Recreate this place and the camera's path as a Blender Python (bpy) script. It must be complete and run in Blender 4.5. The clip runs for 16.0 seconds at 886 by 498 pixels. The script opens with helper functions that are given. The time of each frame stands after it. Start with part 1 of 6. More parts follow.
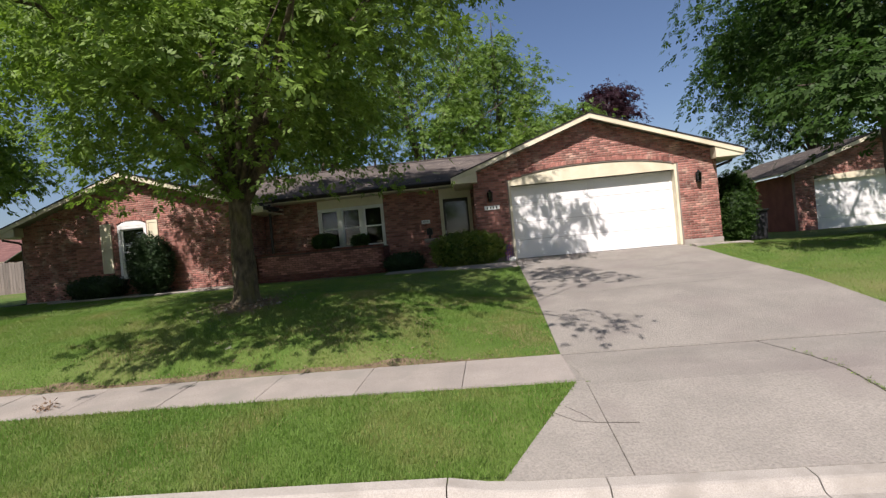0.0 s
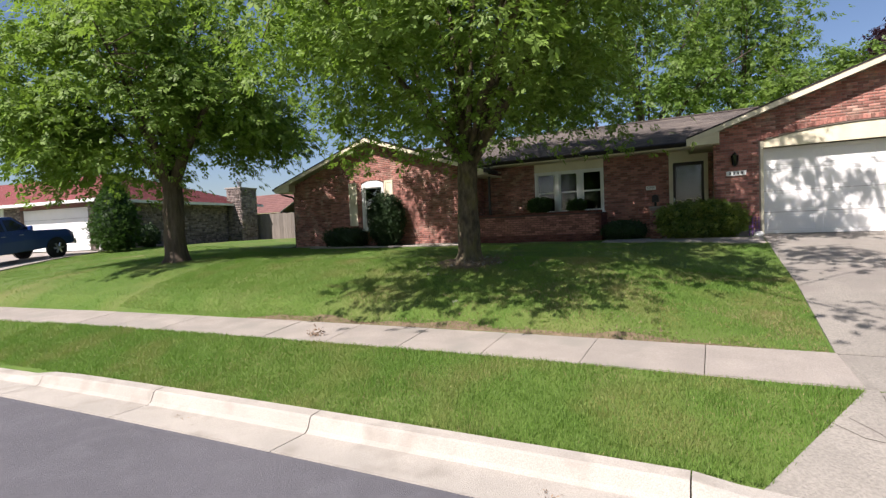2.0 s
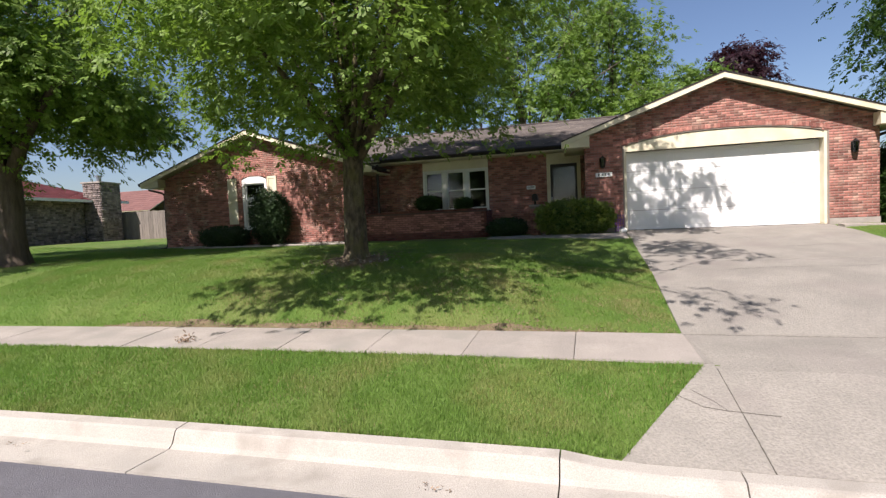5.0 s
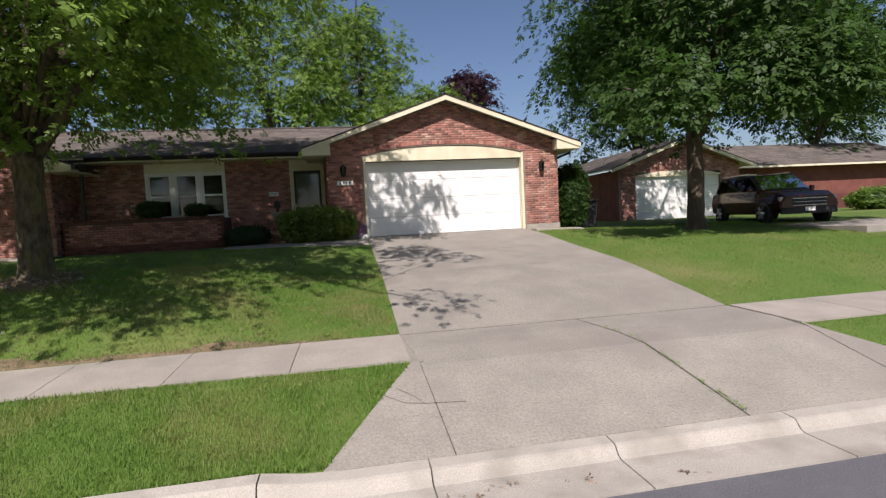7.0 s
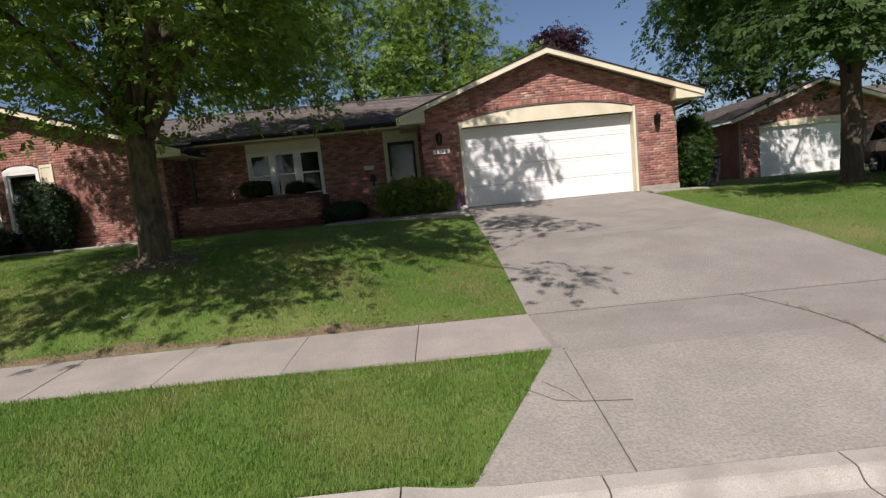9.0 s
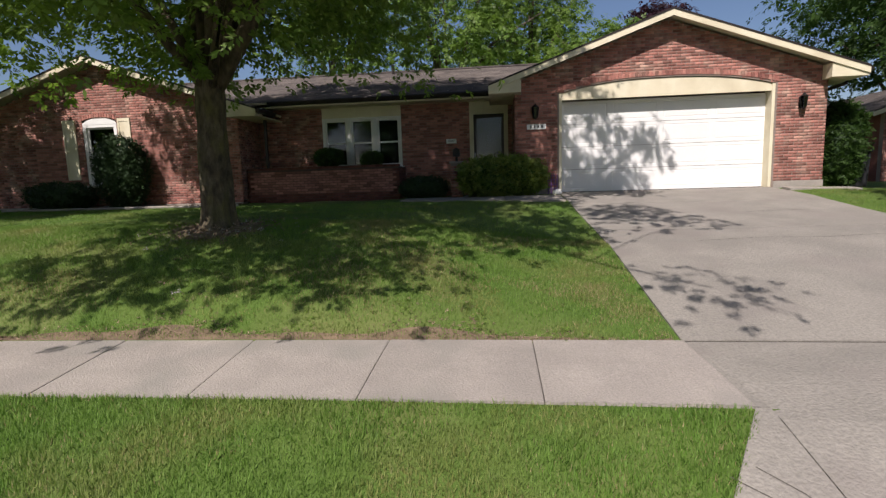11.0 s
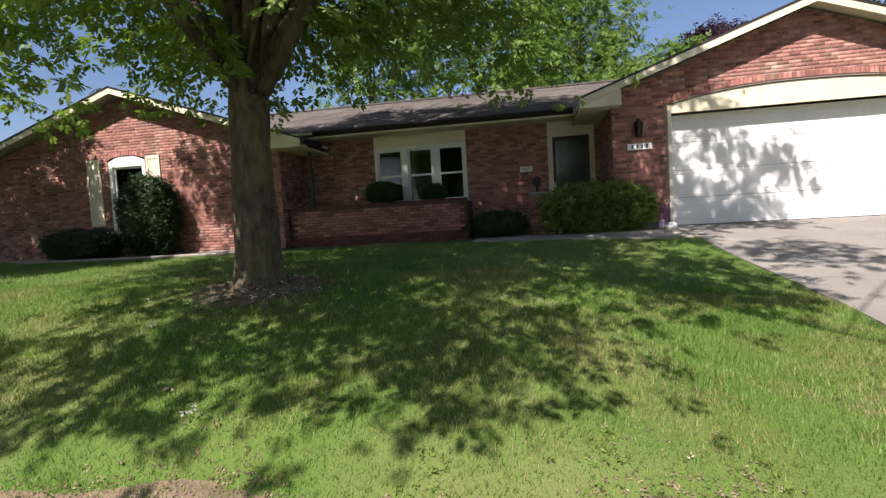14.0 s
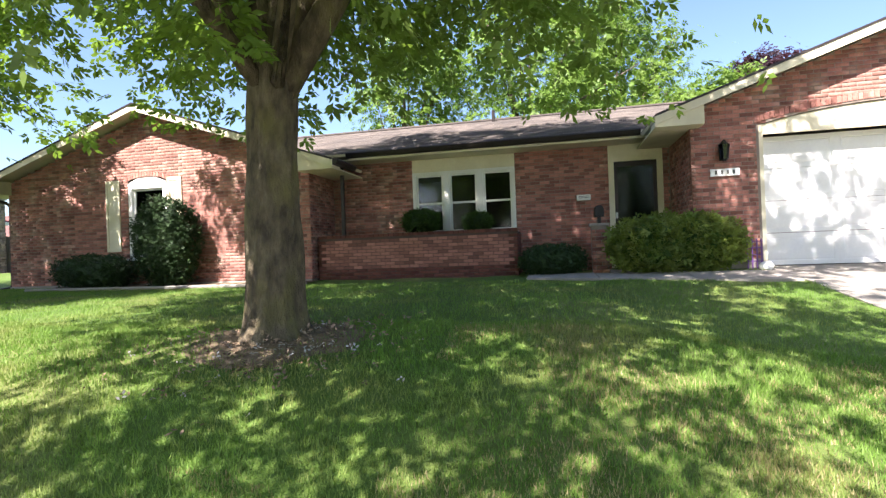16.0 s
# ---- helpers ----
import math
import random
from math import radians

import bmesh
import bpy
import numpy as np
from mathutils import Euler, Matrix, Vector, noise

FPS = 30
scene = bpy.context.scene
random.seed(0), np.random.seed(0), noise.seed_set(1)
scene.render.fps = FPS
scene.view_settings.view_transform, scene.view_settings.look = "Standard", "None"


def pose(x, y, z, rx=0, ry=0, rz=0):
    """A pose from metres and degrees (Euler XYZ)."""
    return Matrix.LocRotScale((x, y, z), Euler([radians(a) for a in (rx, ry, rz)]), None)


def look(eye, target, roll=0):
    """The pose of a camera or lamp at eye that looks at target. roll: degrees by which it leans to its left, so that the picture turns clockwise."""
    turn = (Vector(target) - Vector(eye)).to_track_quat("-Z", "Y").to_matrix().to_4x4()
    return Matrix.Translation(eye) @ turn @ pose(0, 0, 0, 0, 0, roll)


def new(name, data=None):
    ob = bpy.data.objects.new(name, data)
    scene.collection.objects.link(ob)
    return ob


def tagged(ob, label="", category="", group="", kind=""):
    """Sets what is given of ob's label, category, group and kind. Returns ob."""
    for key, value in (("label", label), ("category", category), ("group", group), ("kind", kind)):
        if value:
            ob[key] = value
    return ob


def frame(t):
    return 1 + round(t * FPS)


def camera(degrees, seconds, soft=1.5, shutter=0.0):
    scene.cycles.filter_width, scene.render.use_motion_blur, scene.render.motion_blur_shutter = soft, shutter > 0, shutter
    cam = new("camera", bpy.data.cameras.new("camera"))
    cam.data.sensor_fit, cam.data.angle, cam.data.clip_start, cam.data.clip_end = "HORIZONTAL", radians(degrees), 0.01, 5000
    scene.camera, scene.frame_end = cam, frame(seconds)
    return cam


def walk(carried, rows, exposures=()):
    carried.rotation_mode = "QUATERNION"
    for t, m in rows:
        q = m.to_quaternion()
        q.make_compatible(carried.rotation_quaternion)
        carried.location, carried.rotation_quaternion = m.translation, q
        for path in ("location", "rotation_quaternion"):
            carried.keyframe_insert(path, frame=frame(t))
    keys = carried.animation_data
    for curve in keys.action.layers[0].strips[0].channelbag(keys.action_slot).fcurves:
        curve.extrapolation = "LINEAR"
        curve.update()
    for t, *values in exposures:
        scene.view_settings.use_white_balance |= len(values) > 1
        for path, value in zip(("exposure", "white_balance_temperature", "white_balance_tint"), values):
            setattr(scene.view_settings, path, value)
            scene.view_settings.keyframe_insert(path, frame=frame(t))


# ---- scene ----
# The world's origin is the foot of the garage door's left jamb: x runs along the
# house front, y away from the street, z = 0 is the garage floor.
cam = camera(82.0, 16.0, soft=1.35)
PATH = [
    (0, (-0.781, -15.334, 0.525), (-0.959, -13.342, 0.523), -5.3),
    (0.5, (-0.989, -15.248, 0.537), (-1.271, -13.268, 0.569), -5.2),
    (1, (-1.021, -15.241, 0.531), (-1.591, -13.324, 0.539), -3.2),
    (1.5, (-1.074, -15.261, 0.531), (-1.861, -13.423, 0.474), -2.4),
    (2, (-1.125, -15.281, 0.525), (-2.062, -13.516, 0.44), -2.4),
    (2.5, (-1.167, -15.312, 0.51), (-2.221, -13.615, 0.403), -2.7),
    (3, (-1.182, -15.322, 0.513), (-2.295, -13.665, 0.397), -2.3),
    (5.5, (-0.918, -15.139, 0.473), (-1.185, -13.16, 0.373), -1.7),
    (6, (-0.758, -15.105, 0.511), (-0.727, -13.108, 0.417), -0.8),
    (6.5, (-0.59, -15.094, 0.518), (-0.335, -13.113, 0.423), -1.9),
    (7, (-0.508, -15.064, 0.485), (-0.155, -13.099, 0.36), -2.9),
    (7.5, (-0.536, -15.03, 0.489), (-0.227, -13.06, 0.333), -2.9),
    (8, (-0.697, -14.821, 0.481), (-0.535, -12.835, 0.311), -5.1),
    (10.5, (-1.249, -13.119, 0.388), (-1.395, -11.142, 0.119), -2.7),
    (11, (-1.499, -12.78, 0.379), (-1.72, -10.81, 0.114), -1.8),
    (11.5, (-1.724, -12.468, 0.375), (-2.027, -10.498, 0.21), -2.8),
    (12, (-1.964, -12.136, 0.277), (-2.473, -10.214, 0.063), -1.6),
    (12.5, (-2.172, -11.801, 0.256), (-2.561, -9.854, 0.017), -2.5),
    (13, (-2.395, -11.403, 0.261), (-2.875, -9.474, 0.035), -0.2),
    (13.5, (-2.584, -10.965, 0.326), (-3.061, -9.04, 0.072), 0.4),
    (14, (-2.772, -10.628, 0.384), (-3.11, -8.66, 0.271), -3.3),
    (14.5, (-2.885, -10.344, 0.361), (-3.221, -8.384, 0.143), -0.5),
    (15, (-2.981, -10.03, 0.375), (-3.37, -8.073, 0.241), 0.9),
    (15.5, (-3.163, -9.707, 0.382), (-3.531, -7.744, 0.274), -3.1),
    (16, (-3.387, -9.385, 0.433), (-3.818, -7.432, 0.446), -2.1),
]
EXPOSURES = [(t, stops, 6350, 20) for t, stops in ((0.0, 0.5), (1.0, 0.68), (3.0, 0.88), (5.5, 0.75), (7.0, 0.42), (8.0, 0.27), (10.5, 0.25), (13.0, 0.65), (14.5, 1.2), (15.0, 1.57), (15.5, 1.95), (16.0, 2.2))]
walk(cam, [(t, look(eye, target, roll)) for t, eye, target, roll in PATH], EXPOSURES)

# ---- light ----
SUN_FROM = Vector((-0.29, -1.0, 1.2)).normalized()
world = bpy.data.worlds.new("world")
scene.world = world
world.use_nodes = True
wn = world.node_tree
sky = wn.nodes.new("ShaderNodeTexSky")
sky.sky_type = "NISHITA"
sky.sun_disc = False
sky.sun_elevation = math.asin(SUN_FROM.z)
sky.sun_rotation = math.atan2(SUN_FROM.x, SUN_FROM.y)
sky.dust_density, sky.air_density, sky.ozone_density = 1.0, 1.1, 3.5
wn.links.new(sky.outputs[0], wn.nodes["Background"].inputs[0])
wn.nodes["Background"].inputs[1].default_value = 0.066
sun = bpy.data.lights.new("sun", "SUN")
sun.energy, sun.angle, sun.color = 5.0, radians(0.55), (1.0, 0.95, 0.87)
new("sun", sun).matrix_basis = look(SUN_FROM * 60, (0, 0, 0))


# ---- materials ----
def material(name, colour, second=None, scale=4.0, fine=60.0, rough=0.8, bump=0.15, metal=0.0, spec=0.3, vary=0.0, mix=1.0, stretch=(1, 1, 1), dirt=None, dirt_scale=0.7, transmit=None):
    """Two scales of noise between two colours, fine bump; vary: spread of brightness from piece to piece; transmit: colour of light let through."""
    m = bpy.data.materials.new(name)
    m.use_nodes = True
    nt = m.node_tree
    b = nt.nodes["Principled BSDF"]
    co = nt.nodes.new("ShaderNodeTexCoord")
    mp = nt.nodes.new("ShaderNodeMapping")
    mp.inputs["Scale"].default_value = stretch
    nt.links.new(co.outputs["Object"], mp.inputs[0])
    second = second or tuple(c * 0.75 for c in colour)

    def tex(s, detail=4.0):
        n = nt.nodes.new("ShaderNodeTexNoise")
        n.inputs["Scale"].default_value, n.inputs["Detail"].default_value = s, detail
        nt.links.new(mp.outputs[0], n.inputs["Vector"])
        return n.outputs["Fac"]

    def ramp(fac, lo, hi):
        r = nt.nodes.new("ShaderNodeMapRange")
        r.inputs[1].default_value, r.inputs[2].default_value = lo, hi
        nt.links.new(fac, r.inputs[0])
        return r.outputs[0]

    def blend(fac, a, c, kind="MIX"):
        x = nt.nodes.new("ShaderNodeMix")
        x.data_type, x.blend_type = "RGBA", kind
        for socket, v in ((x.inputs[0], fac), (x.inputs[6], a), (x.inputs[7], c)):
            if isinstance(v, (int, float)):
                socket.default_value = v
            elif isinstance(v, tuple):
                socket.default_value = (*v, 1)
            else:
                nt.links.new(v, socket)
        return x.outputs[2]

    big, small = tex(scale), tex(fine, 3.0)
    col = blend(ramp(big, 0.35, 0.65), colour, second)
    col = blend(ramp(small, 0.3, 0.7), col, blend(0.5 * mix, col, tuple(c * 0.55 for c in second)))
    if dirt:
        col = blend(ramp(tex(dirt_scale, 6.0), 0.5, 0.72), col, dirt)
    if vary:
        geo, info = nt.nodes.new("ShaderNodeNewGeometry"), nt.nodes.new("ShaderNodeObjectInfo")
        add = nt.nodes.new("ShaderNodeMath")
        add.operation = "ADD"
        nt.links.new(geo.outputs["Random Per Island"], add.inputs[0])
        nt.links.new(info.outputs["Random"], add.inputs[1])
        fr = nt.nodes.new("ShaderNodeMath")
        fr.operation = "FRACT"
        nt.links.new(add.outputs[0], fr.inputs[0])
        r = nt.nodes.new("ShaderNodeMapRange")
        r.inputs[3].default_value, r.inputs[4].default_value = 1 - vary, 1 + vary
        nt.links.new(fr.outputs[0], r.inputs[0])
        hsv = nt.nodes.new("ShaderNodeHueSaturation")
        nt.links.new(col, hsv.inputs["Color"])
        nt.links.new(r.outputs[0], hsv.inputs["Value"])
        col = hsv.outputs[0]
    nt.links.new(col, b.inputs["Base Color"])
    b.inputs["Roughness"].default_value, b.inputs["Metallic"].default_value = rough, metal
    b.inputs["Specular IOR Level"].default_value = spec
    if bump:
        bp = nt.nodes.new("ShaderNodeBump")
        bp.inputs["Strength"].default_value, bp.inputs["Distance"].default_value = bump, 0.02
        nt.links.new(small, bp.inputs["Height"])
        nt.links.new(bp.outputs[0], b.inputs["Normal"])
    if transmit:
        tr, ms = nt.nodes.new("ShaderNodeBsdfTranslucent"), nt.nodes.new("ShaderNodeMixShader")
        nt.links.new(blend(0.75, col, transmit), tr.inputs[0])
        ms.inputs[0].default_value = 0.42
        nt.links.new(b.outputs[0], ms.inputs[1])
        nt.links.new(tr.outputs[0], ms.inputs[2])
        nt.links.new(ms.outputs[0], nt.nodes["Material Output"].inputs["Surface"])
    return m


def glass(name, tint=(0.75, 0.8, 0.8)):
    m = bpy.data.materials.new(name)
    m.use_nodes = True
    nt = m.node_tree
    nt.nodes.remove(nt.nodes["Principled BSDF"])
    tr, gl, ms, lw = (nt.nodes.new("ShaderNode" + k) for k in ("BsdfTransparent", "BsdfGlossy", "MixShader", "Fresnel"))
    tr.inputs[0].default_value = (*tint, 1)
    gl.inputs["Roughness"].default_value = 0.02
    lw.inputs[0].default_value = 1.55
    nt.links.new(lw.outputs[0], ms.inputs[0])
    nt.links.new(tr.outputs[0], ms.inputs[1])
    nt.links.new(gl.outputs[0], ms.inputs[2])
    nt.links.new(ms.outputs[0], nt.nodes["Material Output"].inputs["Surface"])
    return m


LAWN = material("lawn", (0.078, 0.15, 0.02), (0.11, 0.172, 0.03), 1.2, 80, 0.9, 1.0, dirt=(0.16, 0.17, 0.055), dirt_scale=0.4)
BLADES = material("grass_blades", (0.138, 0.262, 0.038), (0.19, 0.295, 0.06), 0.9, 14, 0.6, 0, vary=0.25, transmit=(0.19, 0.36, 0.045), dirt=(0.30, 0.265, 0.10), dirt_scale=1.0)
CONCRETE = material("concrete", (0.39, 0.345, 0.295), (0.32, 0.285, 0.245), 2.0, 60, 0.9, 0.5, dirt=(0.26, 0.24, 0.205), dirt_scale=1.6, vary=0.05)
DRIVE = material("drive_concrete", (0.31, 0.284, 0.240), (0.25, 0.230, 0.195), 1.6, 42, 0.92, 0.7, dirt=(0.215, 0.19, 0.165), dirt_scale=0.9, vary=0.04)
KERB = material("kerb_concrete", (0.46, 0.42, 0.36), (0.38, 0.35, 0.30), 1.3, 90, 0.9, 0.4, dirt=(0.27, 0.245, 0.205), dirt_scale=2.2, vary=0.05)
ASPHALT = material("asphalt", (0.145, 0.14, 0.15), (0.13, 0.126, 0.135), 0.5, 160, 0.9, 0.6, dirt=(0.138, 0.134, 0.143), dirt_scale=3.0)
SOIL = material("soil", (0.13, 0.095, 0.06), (0.22, 0.16, 0.10), 6, 50, 0.95, 0.8)
CRACK = material("joint_filler", (0.07, 0.06, 0.05), (0.10, 0.09, 0.07), 6, 60, 1.0, 0.2)
# Planter mortar, darkened so its colour carries the tree's shade.
MORTAR_DARK = material("dark_mortar", (0.13, 0.085, 0.07), (0.10, 0.065, 0.055), 3, 90, 0.95, 0.4)
MORTAR = material("mortar", (0.31, 0.25, 0.20), (0.25, 0.20, 0.165), 3, 90, 0.95, 0.4)
BRICK = material("red_brick", (0.42, 0.19, 0.145), (0.28, 0.115, 0.09), 2.2, 45, 0.88, 0.5, vary=0.42, dirt=(0.41, 0.265, 0.20), dirt_scale=3.0)
# Dark red brick, with shade on planter and side walls in the colour.
BRICK_DARK = material("dark_brick", (0.19, 0.07, 0.052), (0.135, 0.048, 0.038), 2.2, 45, 0.88, 0.5, vary=0.30)
STONE = material("rubble_stone", (0.34, 0.28, 0.24), (0.19, 0.15, 0.135), 5, 40, 0.9, 0.6, vary=0.5)
CREAM = material("cream_paint", (0.73, 0.67, 0.49), (0.68, 0.61, 0.43), 2.5, 30, 0.55, 0.06, mix=0.25, dirt=(0.58, 0.51, 0.35), dirt_scale=1.5)
WHITE = material("white_paint", (0.80, 0.79, 0.75), (0.76, 0.75, 0.71), 1.5, 24, 0.45, 0.05, mix=0.2)
VINYL = material("white_vinyl", (0.78, 0.77, 0.72), (0.73, 0.72, 0.68), 3, 40, 0.4, 0.03, mix=0.2)
SHINGLE = material("asphalt_shingle", (0.16, 0.135, 0.115), (0.105, 0.09, 0.08), 3.0, 55, 0.95, 0.6, vary=0.18, dirt=(0.075, 0.066, 0.06), dirt_scale=0.8)
RED_ROOF = material("red_shingle", (0.22, 0.064, 0.06), (0.18, 0.052, 0.05), 2.0, 40, 0.9, 0.4, vary=0.08)
BROWN_ROOF = material("brown_shingle", (0.20, 0.10, 0.085), (0.16, 0.08, 0.07), 2.0, 40, 0.9, 0.4, vary=0.08)
DARK_METAL = material("dark_gutter", (0.028, 0.022, 0.02), (0.045, 0.035, 0.03), 3, 30, 0.45, 0.05, metal=0.2)
BLACK_IRON = material("black_iron", (0.02, 0.02, 0.021), (0.035, 0.034, 0.033), 8, 60, 0.45, 0.1, metal=0.5)
BARK = material("bark", (0.045, 0.034, 0.024), (0.16, 0.13, 0.08), 6.5, 34, 0.95, 1.0, stretch=(2.0, 2.0, 0.9), dirt=(0.15, 0.135, 0.05), dirt_scale=2.2)
BARK_DARK = material("dark_bark", (0.085, 0.062, 0.045), (0.14, 0.11, 0.08), 5.0, 30, 0.95, 1.0, stretch=(2.6, 2.6, 0.55))
LEAF = material("leaf", (0.16, 0.25, 0.047), (0.20, 0.295, 0.058), 0.7, 9, 0.55, 0, vary=0.4, transmit=(0.22, 0.36, 0.035))
LEAF_DEEP = material("deep_green_leaf", (0.042, 0.085, 0.017), (0.06, 0.115, 0.022), 0.7, 9, 0.55, 0, vary=0.4, transmit=(0.06, 0.14, 0.02))
LEAF_FRESH = material("fresh_leaf", (0.115, 0.20, 0.035), (0.16, 0.24, 0.045), 0.5, 7, 0.45, 0, vary=0.35, transmit=(0.2, 0.34, 0.04))
LEAF_PURPLE = material("purple_leaf", (0.030, 0.013, 0.018), (0.045, 0.02, 0.024), 0.7, 9, 0.5, 0, vary=0.35, transmit=(0.07, 0.02, 0.03))
# Yew leaves; also the shrub cores, where it paints in inner shade.
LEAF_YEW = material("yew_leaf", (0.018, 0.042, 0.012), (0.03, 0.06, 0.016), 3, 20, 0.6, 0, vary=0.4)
LEAF_GOLD = material("golden_hedge_leaf", (0.27, 0.31, 0.07), (0.14, 0.22, 0.045), 3.5, 20, 0.5, 0, vary=0.4, transmit=(0.26, 0.34, 0.05))
STRAW = material("straw", (0.36, 0.30, 0.13), (0.44, 0.37, 0.19), 3.0, 14, 0.7, 0, vary=0.3, transmit=(0.34, 0.3, 0.1))
LEAF_DRY = material("dry_leaf", (0.16, 0.10, 0.06), (0.30, 0.22, 0.15), 9, 40, 0.9, 0.2, vary=0.5)
LITTER = material("pale_litter", (0.48, 0.46, 0.42), (0.36, 0.33, 0.28), 9, 40, 0.9, 0.2, vary=0.3)
PANE = glass("window_glass")
CAR_GLASS = glass("car_glass", (0.12, 0.13, 0.14))
FENCE_WOOD = material("weathered_fence", (0.26, 0.22, 0.185), (0.19, 0.165, 0.14), 3, 40, 0.9, 0.3, vary=0.15, stretch=(3, 3, 0.4))
RUBBER = material("rubber", (0.018, 0.018, 0.018), (0.03, 0.03, 0.03), 8, 60, 0.85, 0.2)
ALLOY = material("alloy", (0.55, 0.55, 0.56), (0.45, 0.45, 0.46), 8, 60, 0.3, 0.02, metal=0.9)
PLASTIC = material("black_plastic", (0.02, 0.02, 0.022), (0.03, 0.03, 0.033), 8, 60, 0.55, 0.05)
BLUE_PAINT = material("blue_car_paint", (0.012, 0.04, 0.17), (0.011, 0.036, 0.155), 1, 200, 0.3, 0, mix=0.1, spec=0.6)
RED_PAINT = material("dark_red_car_paint", (0.05, 0.005, 0.009), (0.042, 0.005, 0.007), 1, 200, 0.2, 0, mix=0.1, spec=0.6)
TAIL_RED = material("tail_lamp_red", (0.42, 0.02, 0.015), (0.35, 0.015, 0.012), 4, 50, 0.25, 0)
LAMP_CLEAR = material("headlamp", (0.62, 0.63, 0.65), (0.5, 0.5, 0.52), 9, 50, 0.15, 0, metal=0.3)
# Room colour set very dark to stand in for unlit depth indoors.
INTERIOR = material("unlit_room", (0.07, 0.062, 0.055), (0.055, 0.05, 0.045), 1, 20, 0.9, 0)
PURPLE = material("purple_paint", (0.15, 0.07, 0.22), (0.19, 0.09, 0.26), 6, 40, 0.6, 0)
NUMERALS = material("black_numerals", (0.09, 0.09, 0.085), (0.12, 0.12, 0.11), 9, 40, 0.5, 0)
BLIND = material("pale_blind", (0.55, 0.54, 0.50), (0.48, 0.47, 0.44), 3, 30, 0.8, 0)


# ---- mesh helpers ----
def part(name, bm, mat=None, parent=None, label="", smooth=False):
    me = bpy.data.meshes.new(name)
    bm.normal_update()
    bm.to_mesh(me)
    bm.free()
    if smooth:
        me.shade_smooth()
    if mat:
        me.materials.append(mat)
    ob = new(name, me)
    ob.parent = parent
    if label:
        ob["label"] = label
    return ob


def polys(name, verts, faces, mat, parent=None, label="", smooth=False):
    """A mesh object from vertices (n, 3) and faces (m, k), both arrays."""
    verts, faces = np.asarray(verts, dtype=np.float32), np.asarray(faces, dtype=np.int32)
    m, k = faces.shape
    me = bpy.data.meshes.new(name)
    me.vertices.add(len(verts))
    me.vertices.foreach_set("co", verts.ravel())
    me.loops.add(m * k)
    me.loops.foreach_set("vertex_index", faces.ravel())
    me.polygons.add(m)
    me.polygons.foreach_set("loop_start", np.arange(0, m * k, k, dtype=np.int32))
    me.polygons.foreach_set("loop_total", np.full(m, k, dtype=np.int32))
    me.update(calc_edges=True)
    me.materials.append(mat)
    if smooth:
        me.shade_smooth()
    ob = new(name, me)
    ob.parent = parent
    if label:
        ob["label"] = label
    return ob


def box(bm, x0, x1, y0, y1, z0, z1, bevel=0.0):
    vs = bmesh.ops.create_cube(bm, size=1)["verts"]
    for v in vs:
        v.co = Vector(((x0 + x1) / 2 + v.co.x * (x1 - x0), (y0 + y1) / 2 + v.co.y * (y1 - y0), (z0 + z1) / 2 + v.co.z * (z1 - z0)))
    if bevel:
        edges = list({e for v in vs for e in v.link_edges})
        bmesh.ops.bevel(bm, geom=edges, offset=bevel, segments=1, affect="EDGES")
    return bm


def block(name, dims, mat, parent=None, label="", bevel=0.004):
    return part(name, box(bmesh.new(), *dims, bevel), mat, parent, label)


def blocks(name, rows, mat, parent=None, label="", bevel=0.0):
    bm = bmesh.new()
    for dims in rows:
        box(bm, *dims, bevel)
    return part(name, bm, mat, parent, label)


def prism(name, outline, axis, a, b, mat, parent=None, label="", bevel=0.0):
    """A flat outline (two coordinates each) pushed from a to b along axis 'x', 'y' or 'z'."""
    bm = bmesh.new()
    place = {"x": lambda p, h: (h, p[0], p[1]), "y": lambda p, h: (p[0], h, p[1]), "z": lambda p, h: (p[0], p[1], h)}[axis]
    lo = [bm.verts.new(place(p, a)) for p in outline]
    hi = [bm.verts.new(place(p, b)) for p in outline]
    n = len(outline)
    bm.faces.new(lo)
    bm.faces.new(hi[::-1])
    for i in range(n):
        bm.faces.new((lo[i], hi[i], hi[(i + 1) % n], lo[(i + 1) % n]))
    bmesh.ops.recalc_face_normals(bm, faces=bm.faces)
    if bevel:
        bmesh.ops.bevel(bm, geom=list(bm.edges), offset=bevel, segments=1, affect="EDGES")
    return part(name, bm, mat, parent, label)


def tube(bm, path, radii, n=10):
    """A tapered tube along a path of points."""
    rings = []
    path = [Vector(p) for p in path]
    for i, p in enumerate(path):
        d = (path[min(i + 1, len(path) - 1)] - path[max(i - 1, 0)]).normalized()
        u = d.orthogonal().normalized() if abs(d.z) < 0.9 else Vector((1, 0, 0)) - d * d.x
        u.normalize()
        w = d.cross(u)
        rings.append([bm.verts.new(p + (u * math.cos(a) + w * math.sin(a)) * radii[i]) for a in (2 * math.pi * k / n for k in range(n))])
    for r, s in zip(rings, rings[1:]):
        for k in range(n):
            bm.faces.new((r[k], r[(k + 1) % n], s[(k + 1) % n], s[k]))
    bm.faces.new(rings[0][::-1])
    bm.faces.new(rings[-1])
    return bm


def empty(name, m=None, label="", category="", group="", kind=""):
    ob = new(name)
    ob.empty_display_size = 0.2
    if m:
        ob.matrix_basis = m
    return tagged(ob, label, category, group, kind)


